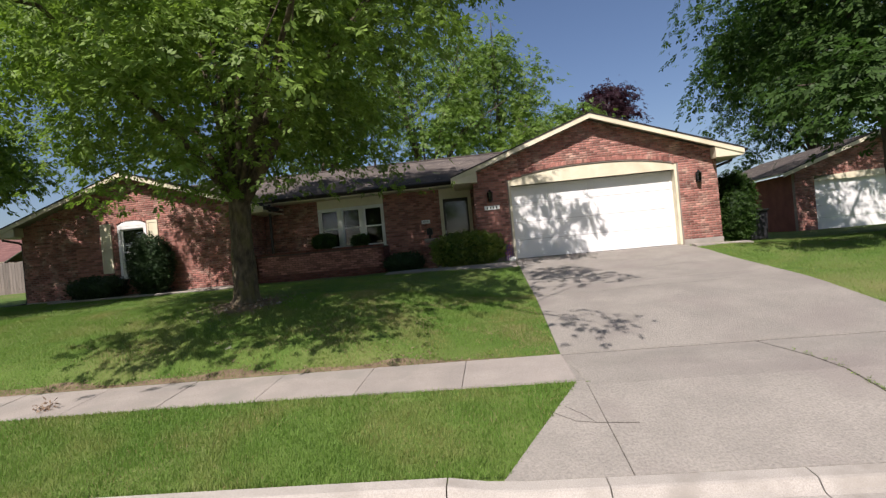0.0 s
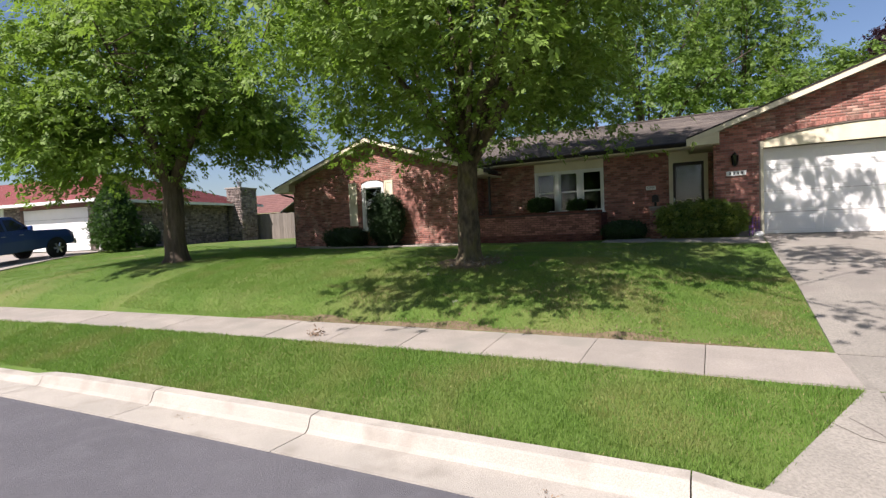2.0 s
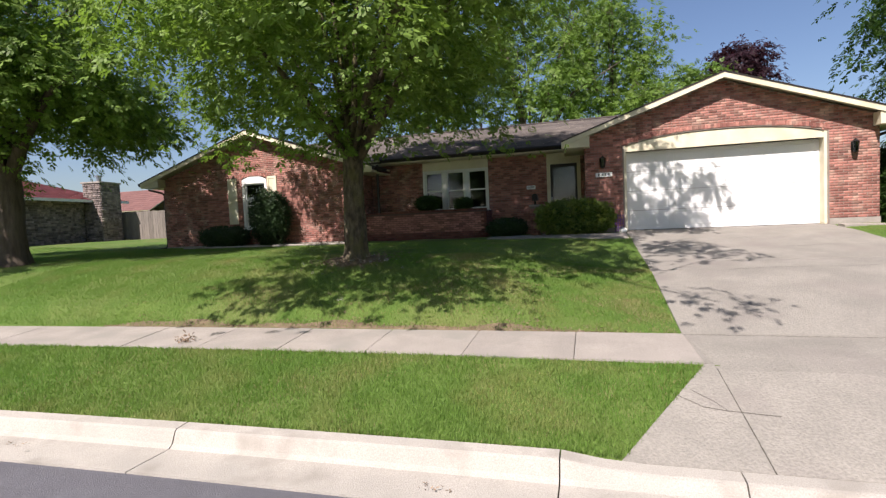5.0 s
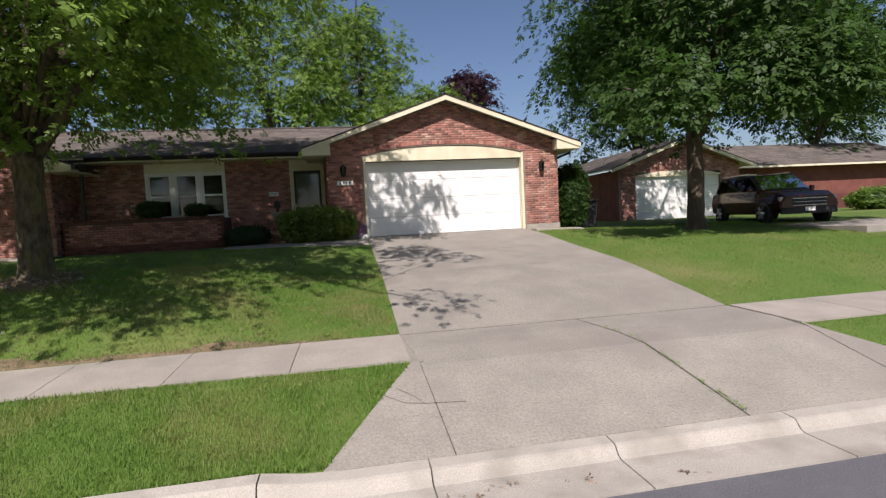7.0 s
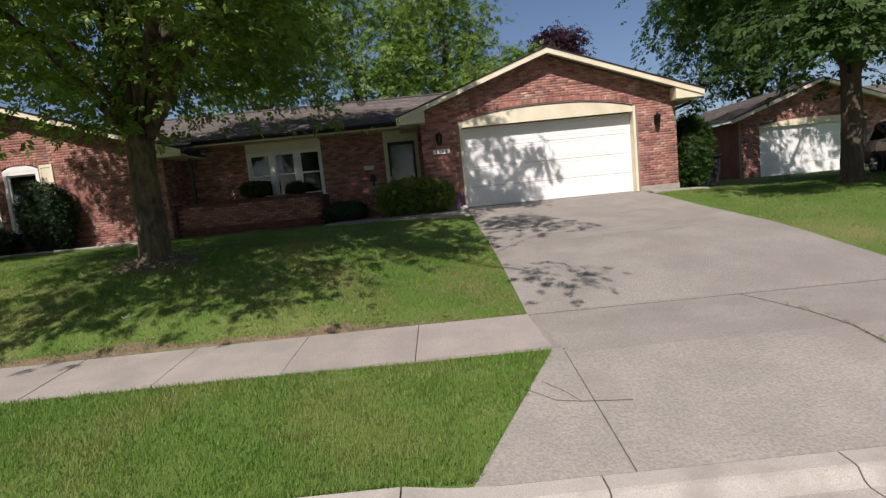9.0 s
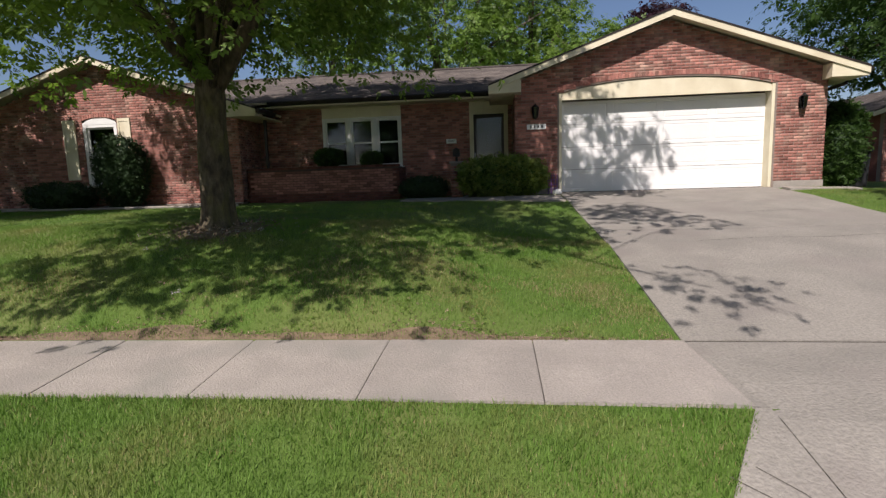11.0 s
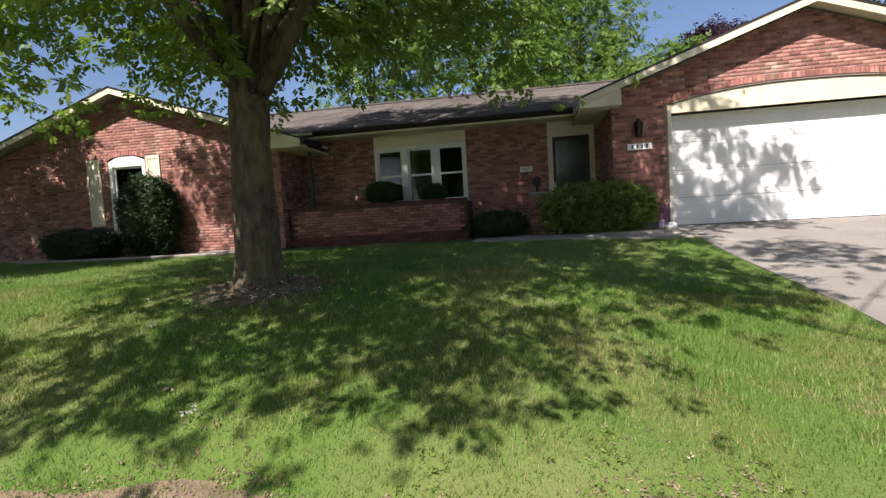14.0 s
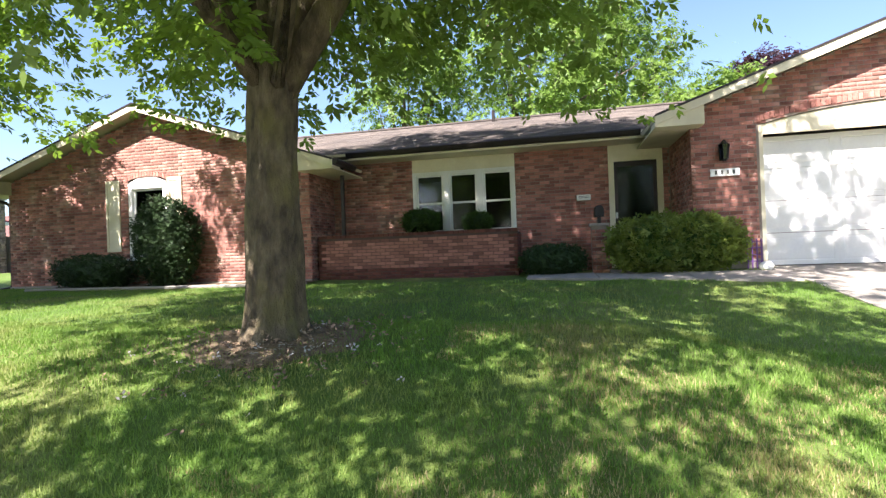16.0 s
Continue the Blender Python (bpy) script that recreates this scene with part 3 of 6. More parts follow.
# roofs: shingle courses laid one over another
def shingle_slope(name, eave_a, eave_b, ridge_a, ridge_b, parent, mat=SHINGLE, course=0.14, thick=0.06):
    """A roof slope between an eave line and a ridge line, each course a strip that laps over the one below."""
    ea, eb, ra, rb = (Vector(p) for p in (eave_a, eave_b, ridge_a, ridge_b))
    n = max(2, int((ra - ea).length / course))
    normal = (eb - ea).cross(ra - ea).normalized()
    if normal.z < 0:
        normal.negate()
    V, F = [], []
    for i in range(n):
        t0, t1 = i / n, min(1.0, (i + 1.15) / n)
        a0, b0, a1, b1 = ea.lerp(ra, t0), eb.lerp(rb, t0), ea.lerp(ra, t1), eb.lerp(rb, t1)
        length = (b0 - a0).length
        cuts = max(1, int(length / 0.9))
        off = random.random()
        marks = [0.0] + [min(1.0, (k + off) / cuts) for k in range(cuts)] + [1.0]
        for s0, s1 in zip(marks, marks[1:]):
            if s1 - s0 < 1e-4:
                continue
            w = normal * (0.011 + random.uniform(-0.002, 0.003))
            p = [a0.lerp(b0, s0), a0.lerp(b0, s1), a1.lerp(b1, s1), a1.lerp(b1, s0)]
            j = len(V)
            V += [p[0] + w, p[1] + w, p[2] + normal * 0.003, p[3] + normal * 0.003, p[0] - normal * 0.002, p[1] - normal * 0.002]
            F += [(j, j + 1, j + 2, j + 3), (j + 4, j + 5, j + 1, j)]
    ob = polys(name, [tuple(v) for v in V], F, mat, parent)
    down = normal * -thick
    bm = bmesh.new()
    c = [bm.verts.new(p + d) for d in (Vector(), down) for p in (ea, eb, rb, ra)]
    for f in ((0, 1, 2, 3), (4, 7, 6, 5), (0, 4, 5, 1), (1, 5, 6, 2), (2, 6, 7, 3), (3, 7, 4, 0)):
        bm.faces.new([c[k] for k in f])
    bmesh.ops.recalc_face_normals(bm, faces=bm.faces)
    part("roof_deck", bm, CREAM, ob, "cream painted soffit")
    return ob


def rake(x0, z0, x1, z1, y, parent, h=0.15):
    """A sloping cream fascia board with a dark drip edge, in a plane that faces the street."""
    prism("rake_board", [(x0, z0), (x1, z1), (x1, z1 - h), (x0, z0 - h)], "y", y, y + 0.03, CREAM, parent, "cream painted rake board")
    prism("drip_edge", [(x0, z0 + 0.022), (x1, z1 + 0.022), (x1, z1 - 0.018), (x0, z0 - 0.018)], "y", y - 0.012, y - 0.001, DARK_METAL, parent, "dark metal drip edge")


GE0, GE1, GY0 = -1.70, 6.56, -0.36
gz0 = RIDGE_Z - PITCH * (RIDGE_X - GE0)
shingle_slope("garage_roof", (GE0, GY0, gz0), (GE0, 8.6, gz0), (RIDGE_X, GY0, RIDGE_Z), (RIDGE_X, 8.6, RIDGE_Z), house)
shingle_slope("garage_roof", (GE1, GY0, gz0), (GE1, 8.6, gz0), (RIDGE_X, GY0, RIDGE_Z), (RIDGE_X, 8.6, RIDGE_Z), house)
rake(GE0, gz0, RIDGE_X, RIDGE_Z, GY0 - 0.032, house)
rake(GE1, gz0, RIDGE_X, RIDGE_Z, GY0 - 0.032, house)
for s, xe, xw in ((1, GE0, G0), (-1, GE1, G1)):
    zi = gz0 + PITCH * abs(xw - xe)
    prism("eave_return", [(xe, gz0 - 0.19), (xw + s * 0.14, gz0 - 0.19), (xw + s * 0.14, zi - 0.10), (xe, gz0 - 0.10)], "y", GY0, -0.012, CREAM, house, "cream boxed eave return")
    block("soffit", (min(xe, xw), max(xe, xw), 0.0, 8.4, gz0 - 0.19, gz0 - 0.16), CREAM, house, "cream soffit", 0.0)

ME_Y, ME_Z, MR_Y, MR_Z = 1.02, 2.66, 4.75, 4.04
shingle_slope("main_roof", (-9.6, ME_Y, ME_Z), (-1.0, ME_Y, ME_Z), (-13.0, MR_Y, MR_Z), (3.0, MR_Y, MR_Z), house)
shingle_slope("main_roof", (-16.0, 8.5, ME_Z), (6.0, 8.5, ME_Z), (-16.0, MR_Y, MR_Z), (6.0, MR_Y, MR_Z), house)
block("ridge_cap", (-13.0, 2.4, MR_Y - 0.12, MR_Y + 0.12, MR_Z - 0.02, MR_Z + 0.025), SHINGLE, house)
block("soffit", (-8.3, -1.1, ME_Y + 0.02, MID, 2.50, 2.53), CREAM, house, "cream soffit", 0.0)
block("fascia", (-7.72, -1.1, ME_Y, ME_Y + 0.025, 2.5, 2.65), CREAM, house, "cream fascia board", 0.0)
prism("gutter", [(ME_Y - 0.002, 2.66), (ME_Y - 0.11, 2.665), (ME_Y - 0.125, 2.64), (ME_Y - 0.09, 2.57), (ME_Y - 0.06, 2.545), (ME_Y - 0.002, 2.545)], "x", -7.74, -1.72, DARK_METAL, house, "dark brown metal gutter")
block("downspout", (-7.9, -7.83, 0.95, 1.02, 0.0, 2.5), DARK_METAL, house, "dark downspout")
tube_bm = bmesh.new()
tube(tube_bm, [(-4.9, 4.4, 3.9), (-4.9, 4.4, 4.22)], [0.045, 0.045], 10)
part("roof_vent", tube_bm, DARK_METAL, house)

LE0, LE1, LY0 = -16.92, -7.64, 0.02
lz0 = LAZ - LP * (LAX - LE0)
shingle_slope("wing_roof", (LE0, LY0, lz0), (LE0, 8.6, lz0), (LAX, LY0, LAZ), (LAX, 8.6, LAZ), house)
shingle_slope("wing_roof", (LE1, LY0, lz0), (LE1, 4.0, lz0), (LAX, LY0, LAZ), (LAX, 4.0, LAZ), house)
rake(LE0, lz0, LAX, LAZ, LY0 - 0.032, house)
rake(LE1, lz0, LAX, LAZ, LY0 - 0.032, house)
for s, xe, xw in ((1, LE0, L0), (-1, LE1, L1)):
    zi = lz0 + LP * abs(xw - xe)
    prism("eave_return", [(xe, lz0 - 0.18), (xw + s * 0.1, lz0 - 0.18), (xw + s * 0.1, zi - 0.1), (xe, lz0 - 0.10)], "y", LY0, LW - 0.012, CREAM, house, "cream boxed eave return")
    block("soffit", (min(xe, xw), max(xe, xw), LW, 8.0 if s > 0 else 1.6, lz0 - 0.18, lz0 - 0.15), CREAM, house, "cream soffit", 0.0)
for xe, y0, y1 in ((LE0, 0.0, 8.5), (LE1, 0.0, 1.0)):
    s = -1 if xe == LE0 else 1
    prism("gutter", [(xe, lz0), (xe + s * 0.11, lz0), (xe + s * 0.12, lz0 - 0.03), (xe + s * 0.08, lz0 - 0.1), (xe, lz0 - 0.115)], "y", y0, y1, DARK_METAL, house, "dark metal gutter")
bm = bmesh.new()
tube(bm, [(LE0 + 0.02, 0.35, lz0 - 0.1), (LE0 + 0.03, 0.36, lz0 - 0.22), (L0 - 0.12, 0.42, lz0 - 0.36), (L0 - 0.05, 0.46, lz0 - 0.45), (L0 - 0.05, 0.46, 0.05), (L0 - 0.09, 0.44, -0.05), (L0 - 0.35, 0.35, -0.09), (L0 - 1.1, 0.1, -0.10)], [0.04] * 8, 8)
part("downspout", bm, DARK_METAL, house, "dark downspout with ground extension")
bm = bmesh.new()
tube(bm, [(GE1 - 0.03, 0.3, gz0 - 0.12), (GE1 - 0.05, 0.32, gz0 - 0.24), (G1 + 0.1, 0.4, gz0 - 0.4), (G1 + 0.05, 0.42, gz0 - 0.5), (G1 + 0.05, 0.42, 0.05)], [0.04] * 5, 8)
part("downspout", bm, DARK_METAL, house, "dark downspout")
prism("gutter", [(GE1, gz0), (GE1 + 0.11, gz0), (GE1 + 0.12, gz0 - 0.03), (GE1 + 0.08, gz0 - 0.1), (GE1, gz0 - 0.115)], "y", -0.3, 8.5, DARK_METAL, house, "dark metal gutter")


# windows and front door
def sash(parent, x0, x1, y, z0, z1, frame_mat, fw=0.045):
    """A double-hung window light: frame, two panes and a meeting rail."""
    zm = (z0 + z1) / 2
    blocks("window_frame", [(x0, x0 + fw, y, y + 0.05, z0, z1), (x1 - fw, x1, y, y + 0.05, z0, z1), (x0 + fw, x1 - fw, y, y + 0.05, z1 - fw, z1), (x0 + fw, x1 - fw, y, y + 0.05, z0, z0 + fw)], frame_mat, parent)
    block("meeting_rail", (x0 + fw, x1 - fw, y + 0.004, y + 0.046, zm - 0.022, zm + 0.022), frame_mat, parent)
    for a, b, d in ((z0 + fw, zm - 0.022, 0.03), (zm + 0.022, z1 - fw, 0.018)):
        p = block("pane", (x0 + fw, x1 - fw, y + d, y + d + 0.006, a, b), PANE, parent, "", 0.0)
        p.visible_shadow = False


picture = empty("front_window", label="triple white double-hung window")
picture.parent = house
yw = MID + 0.05
blocks("outer_frame", [(MW[0], MW[0] + 0.07, yw - 0.06, yw + 0.1, MW[2], MW[3]), (MW[1] - 0.07, MW[1], yw - 0.06, yw + 0.1, MW[2], MW[3]), (MW[0] + 0.07, MW[1] - 0.07, yw - 0.06, yw + 0.1, MW[3] - 0.06, MW[3]), (MW[0] + 0.07, MW[1] - 0.07, yw - 0.06, yw + 0.1, MW[2], MW[2] + 0.05),
                       (-5.76, -5.62, yw - 0.05, yw + 0.1, MW[2] + 0.05, MW[3] - 0.06), (-5.01, -4.87, yw - 0.05, yw + 0.1, MW[2] + 0.05, MW[3] - 0.06)], VINYL, picture)
for a, b in ((MW[0] + 0.07, -5.76), (-5.62, -5.01), (-4.87, MW[1] - 0.07)):
    sash(picture, a, b, yw, MW[2] + 0.05, MW[3] - 0.06, VINYL)
block("window_sill", (MW[0] - 0.05, MW[1] + 0.05, MID - 0.07, MID + 0.06, MW[2] - 0.045, MW[2]), VINYL, picture)
block("head_panel", (MW[0], MW[1], MID - 0.012, MID + 0.05, MW[3], 2.5), CREAM, house, "cream panel above the window")

bedroom = empty("bedroom_window", label="white double-hung window with arched head")
bedroom.parent = house
blocks("outer_frame", [(WX0, WX0 + 0.085, LW + 0.01, LW + 0.16, WZ0, 2.2), (WX1 - 0.1, WX1, LW + 0.01, LW + 0.16, WZ0, 2.2), (WX0 + 0.085, WX1 - 0.1, LW + 0.01, LW + 0.16, 2.12, 2.2), (WX0 + 0.085, WX1 - 0.1, LW + 0.01, LW + 0.16, WZ0, WZ0 + 0.05)], VINYL, bedroom)
prism("arched_head", [(WX0, 2.2)] + [(x, arch_height(x, WX0, WX1, 2.24, 0.13)) for x in np.linspace(WX0, WX1, 13)] + [(WX1, 2.2)], "y", LW + 0.005, LW + 0.15, VINYL, bedroom)
bm = bmesh.new()
for k in range(15):
    xs = [WX0 - 0.06 + (WX1 - WX0 + 0.12) * t / 15 for t in (k, k + 0.86)]
    vs = [bm.verts.new((x, y, arch_height(x, WX0 - 0.06, WX1 + 0.06, 2.27, 0.12) + h)) for y in (LW - 0.014, LW) for x, h in ((xs[0], 0), (xs[1], 0), (xs[1], 0.1), (xs[0], 0.1))]
    for f in ((0, 1, 2, 3), (0, 4, 5, 1), (1, 5, 6, 2), (2, 6, 7, 3), (3, 7, 4, 0)):
        bm.faces.new([vs[i] for i in f])
bmesh.ops.recalc_face_normals(bm, faces=bm.faces)
tagged(part("arch_course", bm, BRICK, house), kind="stuff")
sash(bedroom, WX0 + 0.085, WX1 - 0.1, LW + 0.07, WZ0 + 0.05, 2.12, VINYL)
block("window_sill", (WX0 - 0.05, WX1 + 0.05, LW - 0.06, LW + 0.04, WZ0 - 0.06, WZ0), VINYL, bedroom)


def shutter(x0, x1):
    sh = empty("shutter", label="cream panelled window shutter")
    sh.parent = house
    y = LW - 0.04
    blocks("shutter_frame", [(x0, x0 + 0.05, y, y + 0.028, 0.71, 2.33), (x1 - 0.05, x1, y, y + 0.028, 0.71, 2.33), (x0 + 0.05, x1 - 0.05, y, y + 0.028, 2.25, 2.33), (x0 + 0.05, x1 - 0.05, y, y + 0.028, 0.71, 0.79), (x0 + 0.05, x1 - 0.05, y, y + 0.028, 1.48, 1.55)], CREAM, sh)
    for z0, z1 in ((0.79, 1.48), (1.55, 2.25)):
        block("shutter_panel", (x0 + 0.05, x1 - 0.05, y + 0.012, y + 0.026, z0, z1), CREAM, sh, "", 0.004)


shutter(-13.40, -13.03)
shutter(-11.76, -11.40)

front_door = empty("front_door", label="closed dark glazed storm door in cream frame")
front_door.parent = house
blocks("door_frame", [(MD[0], MD[0] + 0.11, MID - 0.02, MID + 0.15, -0.02, MD[3]), (MD[1] - 0.11, MD[1], MID - 0.02, MID + 0.15, -0.02, MD[3]), (MD[0] + 0.11, MD[1] - 0.11, MID - 0.02, MID + 0.15, MD[3] - 0.1, MD[3])], CREAM, front_door)
blocks("door_leaf", [(MD[0] + 0.11, MD[0] + 0.18, MID + 0.03, MID + 0.07, 0, MD[3] - 0.1), (MD[1] - 0.18, MD[1] - 0.11, MID + 0.03, MID + 0.07, 0, MD[3] - 0.1), (MD[0] + 0.18, MD[1] - 0.18, MID + 0.03, MID + 0.07, MD[3] - 0.2, MD[3] - 0.1), (MD[0] + 0.18, MD[1] - 0.18, MID + 0.03, MID + 0.07, 0, 0.22)], DARK_METAL, front_door, "dark storm door frame")
block("pane", (MD[0] + 0.18, MD[1] - 0.18, MID + 0.045, MID + 0.052, 0.22, MD[3] - 0.2), PANE, front_door, "", 0.0).visible_shadow = False
# Inner door in the dark room colour, standing in for recess shade.
block("inner_door", (MD[0] + 0.11, MD[1] - 0.11, MID + 0.1, MID + 0.145, 0, MD[3] - 0.1), INTERIOR, front_door, "dark inner door")
block("door_handle", (MD[0] + 0.12, MD[0] + 0.16, MID - 0.03, MID + 0.03, 1.0, 1.12), ALLOY, front_door, "metal latch")
block("door_head_panel", (MD[0], MD[1], MID - 0.012, MID + 0.05, MD[3], 2.5), CREAM, house, "cream panel above the door")


def lantern(x, z, y):
    ob = empty("wall_lantern", pose(x, y, z), "black iron coach lantern fixed to the brick", "wall lamp", "lanterns beside the garage door")
    block("back_plate", (-0.05, 0.05, -0.015, 0.0, -0.13, 0.12), BLACK_IRON, ob)
    bm = bmesh.new()
    tube(bm, [(0, -0.01, 0.06), (0, -0.07, 0.12), (0, -0.12, 0.17), (0, -0.12, 0.2)], [0.011] * 4, 6)
    part("arm", bm, BLACK_IRON, ob)
    bm = bmesh.new()
    tube(bm, [(0, -0.12, 0.12), (0, -0.12, 0.15), (0, -0.12, 0.2)], [0.095, 0.05, 0.012], 6)
    part("cap", bm, BLACK_IRON, ob)
    bm = bmesh.new()
    tube(bm, [(0, -0.12, -0.16), (0, -0.12, -0.135), (0, -0.12, -0.12)], [0.02, 0.055, 0.06], 6)
    part("base", bm, BLACK_IRON, ob)
    bm = bmesh.new()
    tube(bm, [(0, -0.12, -0.12), (0, -0.12, 0.12)], [0.052, 0.078], 6)
    part("glass", bm, CAR_GLASS, ob, "dark lantern glass")
    for k in range(6):
        a = 2 * math.pi * k / 6
        bm = bmesh.new()
        tube(bm, [(0.056 * math.cos(a), -0.12 + 0.056 * math.sin(a), -0.12), (0.083 * math.cos(a), -0.12 + 0.083 * math.sin(a), 0.12)], [0.007, 0.007], 4)
        part("bar", bm, BLACK_IRON, ob)


lantern(-0.60, 1.93, -0.012)
lantern(5.38, 1.90, -0.012)

plate = empty("house_number_plate", pose(-0.57, -0.012, 1.602), "small white house number plate with black numerals", "house number")
block("plate", (-0.225, 0.225, -0.02, 0.0, -0.06, 0.06), WHITE, plate, "", 0.004)
blocks("border", [(-0.225, 0.225, -0.023, -0.0202, 0.05, 0.06), (-0.225, 0.225, -0.023, -0.0202, -0.06, -0.05)], VINYL, plate)
for k in range(4):
    block("numeral", (-0.155 + 0.09 * k, -0.117 + 0.09 * k, -0.0235, -0.0205, -0.035, 0.035), NUMERALS, plate, "dark worn numeral", 0.0)

# low planter wall, pier and porch
# Planter brick and mortar are deepened in colour to hold tree shade.
planter = empty("planter_wall", label="low dark red brick planter wall under the window", category="garden wall")
pw = wall_plate("wall_core", [(-8.3, -4.1, -0.3, 0.80)], MORTAR_DARK, planter, pose(0, 0.62, 0))
lay_bricks(pw, lambda v: [(-8.3, -4.1)], -0.12, 0.80, (-8.4, -4.0, 0.1, 0.9), mat=BRICK_DARK)
pr = wall_plate("wall_return", [(0.0, 0.78, -0.3, 0.80)], MORTAR_DARK, planter, pose(-4.1, 0.82, 0, 0, 0, 90))
lay_bricks(pr, lambda v: [(-0.2, 0.77)], -0.12, 0.80, mat=BRICK_DARK)
blocks("coping", [(-8.3 + 0.105 * k, -8.3 + 0.105 * k + 0.096, 0.6, 0.83, 0.80, 0.862) for k in range(40)], BRICK_DARK, planter, "", 0.003)
tagged(block("planter_soil", (-8.2, -4.3, 0.84, 1.57, -0.2, 0.7), SOIL, None, "dark planting soil behind the brick wall"), category="soil", kind="structure")

pier = empty("brick_pier", label="short red brick pier beside the porch", category="pier")
core = wall_plate("pier_core", [(-2.72, -2.42, -0.3, 0.82)], MORTAR, pier, pose(0, 0.5, 0))
lay_bricks(core, lambda v: [(-2.72, -2.42)], -0.12, 0.82)
block("pier_cap", (-2.75, -2.39, 0.47, 0.73, 0.82, 0.87), CONCRETE, pier, "", 0.008)
mailbox = empty("mailbox", pose(-2.57, 0.58, 0.87), "black metal mailbox standing on the brick pier", "mailbox")
bm = bmesh.new()
tube(bm, [(0, -0.1, 0.25), (0, 0.1, 0.25)], [0.085, 0.085], 14)
box(bm, -0.085, 0.085, -0.1, 0.1, 0.12, 0.25)
part("box_body", bm, BLACK_IRON, mailbox)
block("post", (-0.03, 0.03, -0.03, 0.03, 0.0, 0.12), BLACK_IRON, mailbox)
block("flap", (-0.075, 0.075, -0.112, -0.101, 0.13, 0.3), BLACK_IRON, mailbox, "", 0.004)
notice = empty("wall_notice", pose(-2.78, MID - 0.013, 1.46), "small white notice box on the brick wall", "sign")
block("case", (-0.14, 0.14, -0.05, 0.0, -0.06, 0.06), VINYL, notice, "", 0.006)
blocks("writing", [(-0.1, 0.1, -0.053, -0.0505, 0.02 - 0.03 * k, 0.03 - 0.03 * k) for k in range(2)], NUMERALS, notice)

porch = empty("porch_path", label="grey concrete path to the porch", category="path", kind="structure")
for o in ([(-1.35, -1.25), (-0.05, -1.45), (-0.05, -0.45), (-1.35, -0.3)], [(-2.7, -0.85), (-1.36, -1.24), (-1.36, -0.29), (-2.7, 0.2)], [(-3.9, -0.5), (-2.71, -0.84), (-2.71, 0.4), (-3.9, 0.5)]):
    slab("slab", o, lambda x, y: ground_height(x, y) + 0.035, 0.1, CONCRETE, porch)
slab("slab", [(-2.4, 0.45), (-1.1, 0.45), (-1.1, 1.59), (-2.4, 1.59)], lambda x, y: -0.04, 0.2, CONCRETE, porch)
slab("slab", [(4.98, -0.55), (6.6, -0.35), (6.6, 0.05), (4.98, -0.2)], lambda x, y: ground_height(x, y) + 0.05, 0.1, CONCRETE, porch)


# ---- plants ----
def blades(name, pts, a, nrm, size, leaflets, mat, parent, rng):
    """Compound leaves at points pts, each along its direction a with its face to nrm: leaflets to both sides, each a small folded blade."""
    n = len(pts)
    s = np.cross(a, nrm)
    s /= np.linalg.norm(s, axis=1, keepdims=True) + 1e-9
    nrm = np.cross(s, a)
    sc = size * rng.uniform(0.65, 1.25, size=(n, 1))
    V = []
    for j in range(leaflets):
        t = 0.25 + 0.75 * j / max(1, leaflets - 1)
        sign = 0.0 if j == leaflets - 1 else (1.0 if j % 2 else -1.0)
        d = a * (1.0 if sign == 0 else 0.55) + s * sign * 0.85 + rng.normal(size=(n, 3)) * 0.12
        d /= np.linalg.norm(d, axis=1, keepdims=True)
        w = np.cross(nrm, d)
        base = pts + a * sc * t * 0.62
        length = sc * 0.52
        V.append(np.stack([base, base + d * length * 0.45 + w * length * 0.24 - nrm * length * 0.05, base + d * length - nrm * length * 0.12, base + d * length * 0.45 - w * length * 0.24 - nrm * length * 0.05], 1))
    V = np.concatenate(V).reshape(-1, 3)
    return polys(name, V, np.arange(len(V)).reshape(-1, 4), mat, parent)


def foliage(name, pts, size, leaflets, mat, parent, rng, droop=0.35, flat=0.6):
    """Leaves at random angles."""
    n = len(pts)
    a = rng.normal(size=(n, 3))
    a[:, 2] = a[:, 2] * 0.5 - droop
    a /= np.linalg.norm(a, axis=1, keepdims=True)
    up = rng.normal(size=(n, 3)) * flat
    up[:, 2] += 1.0
    return blades(name, pts, a, up, size, leaflets, mat, parent, rng)


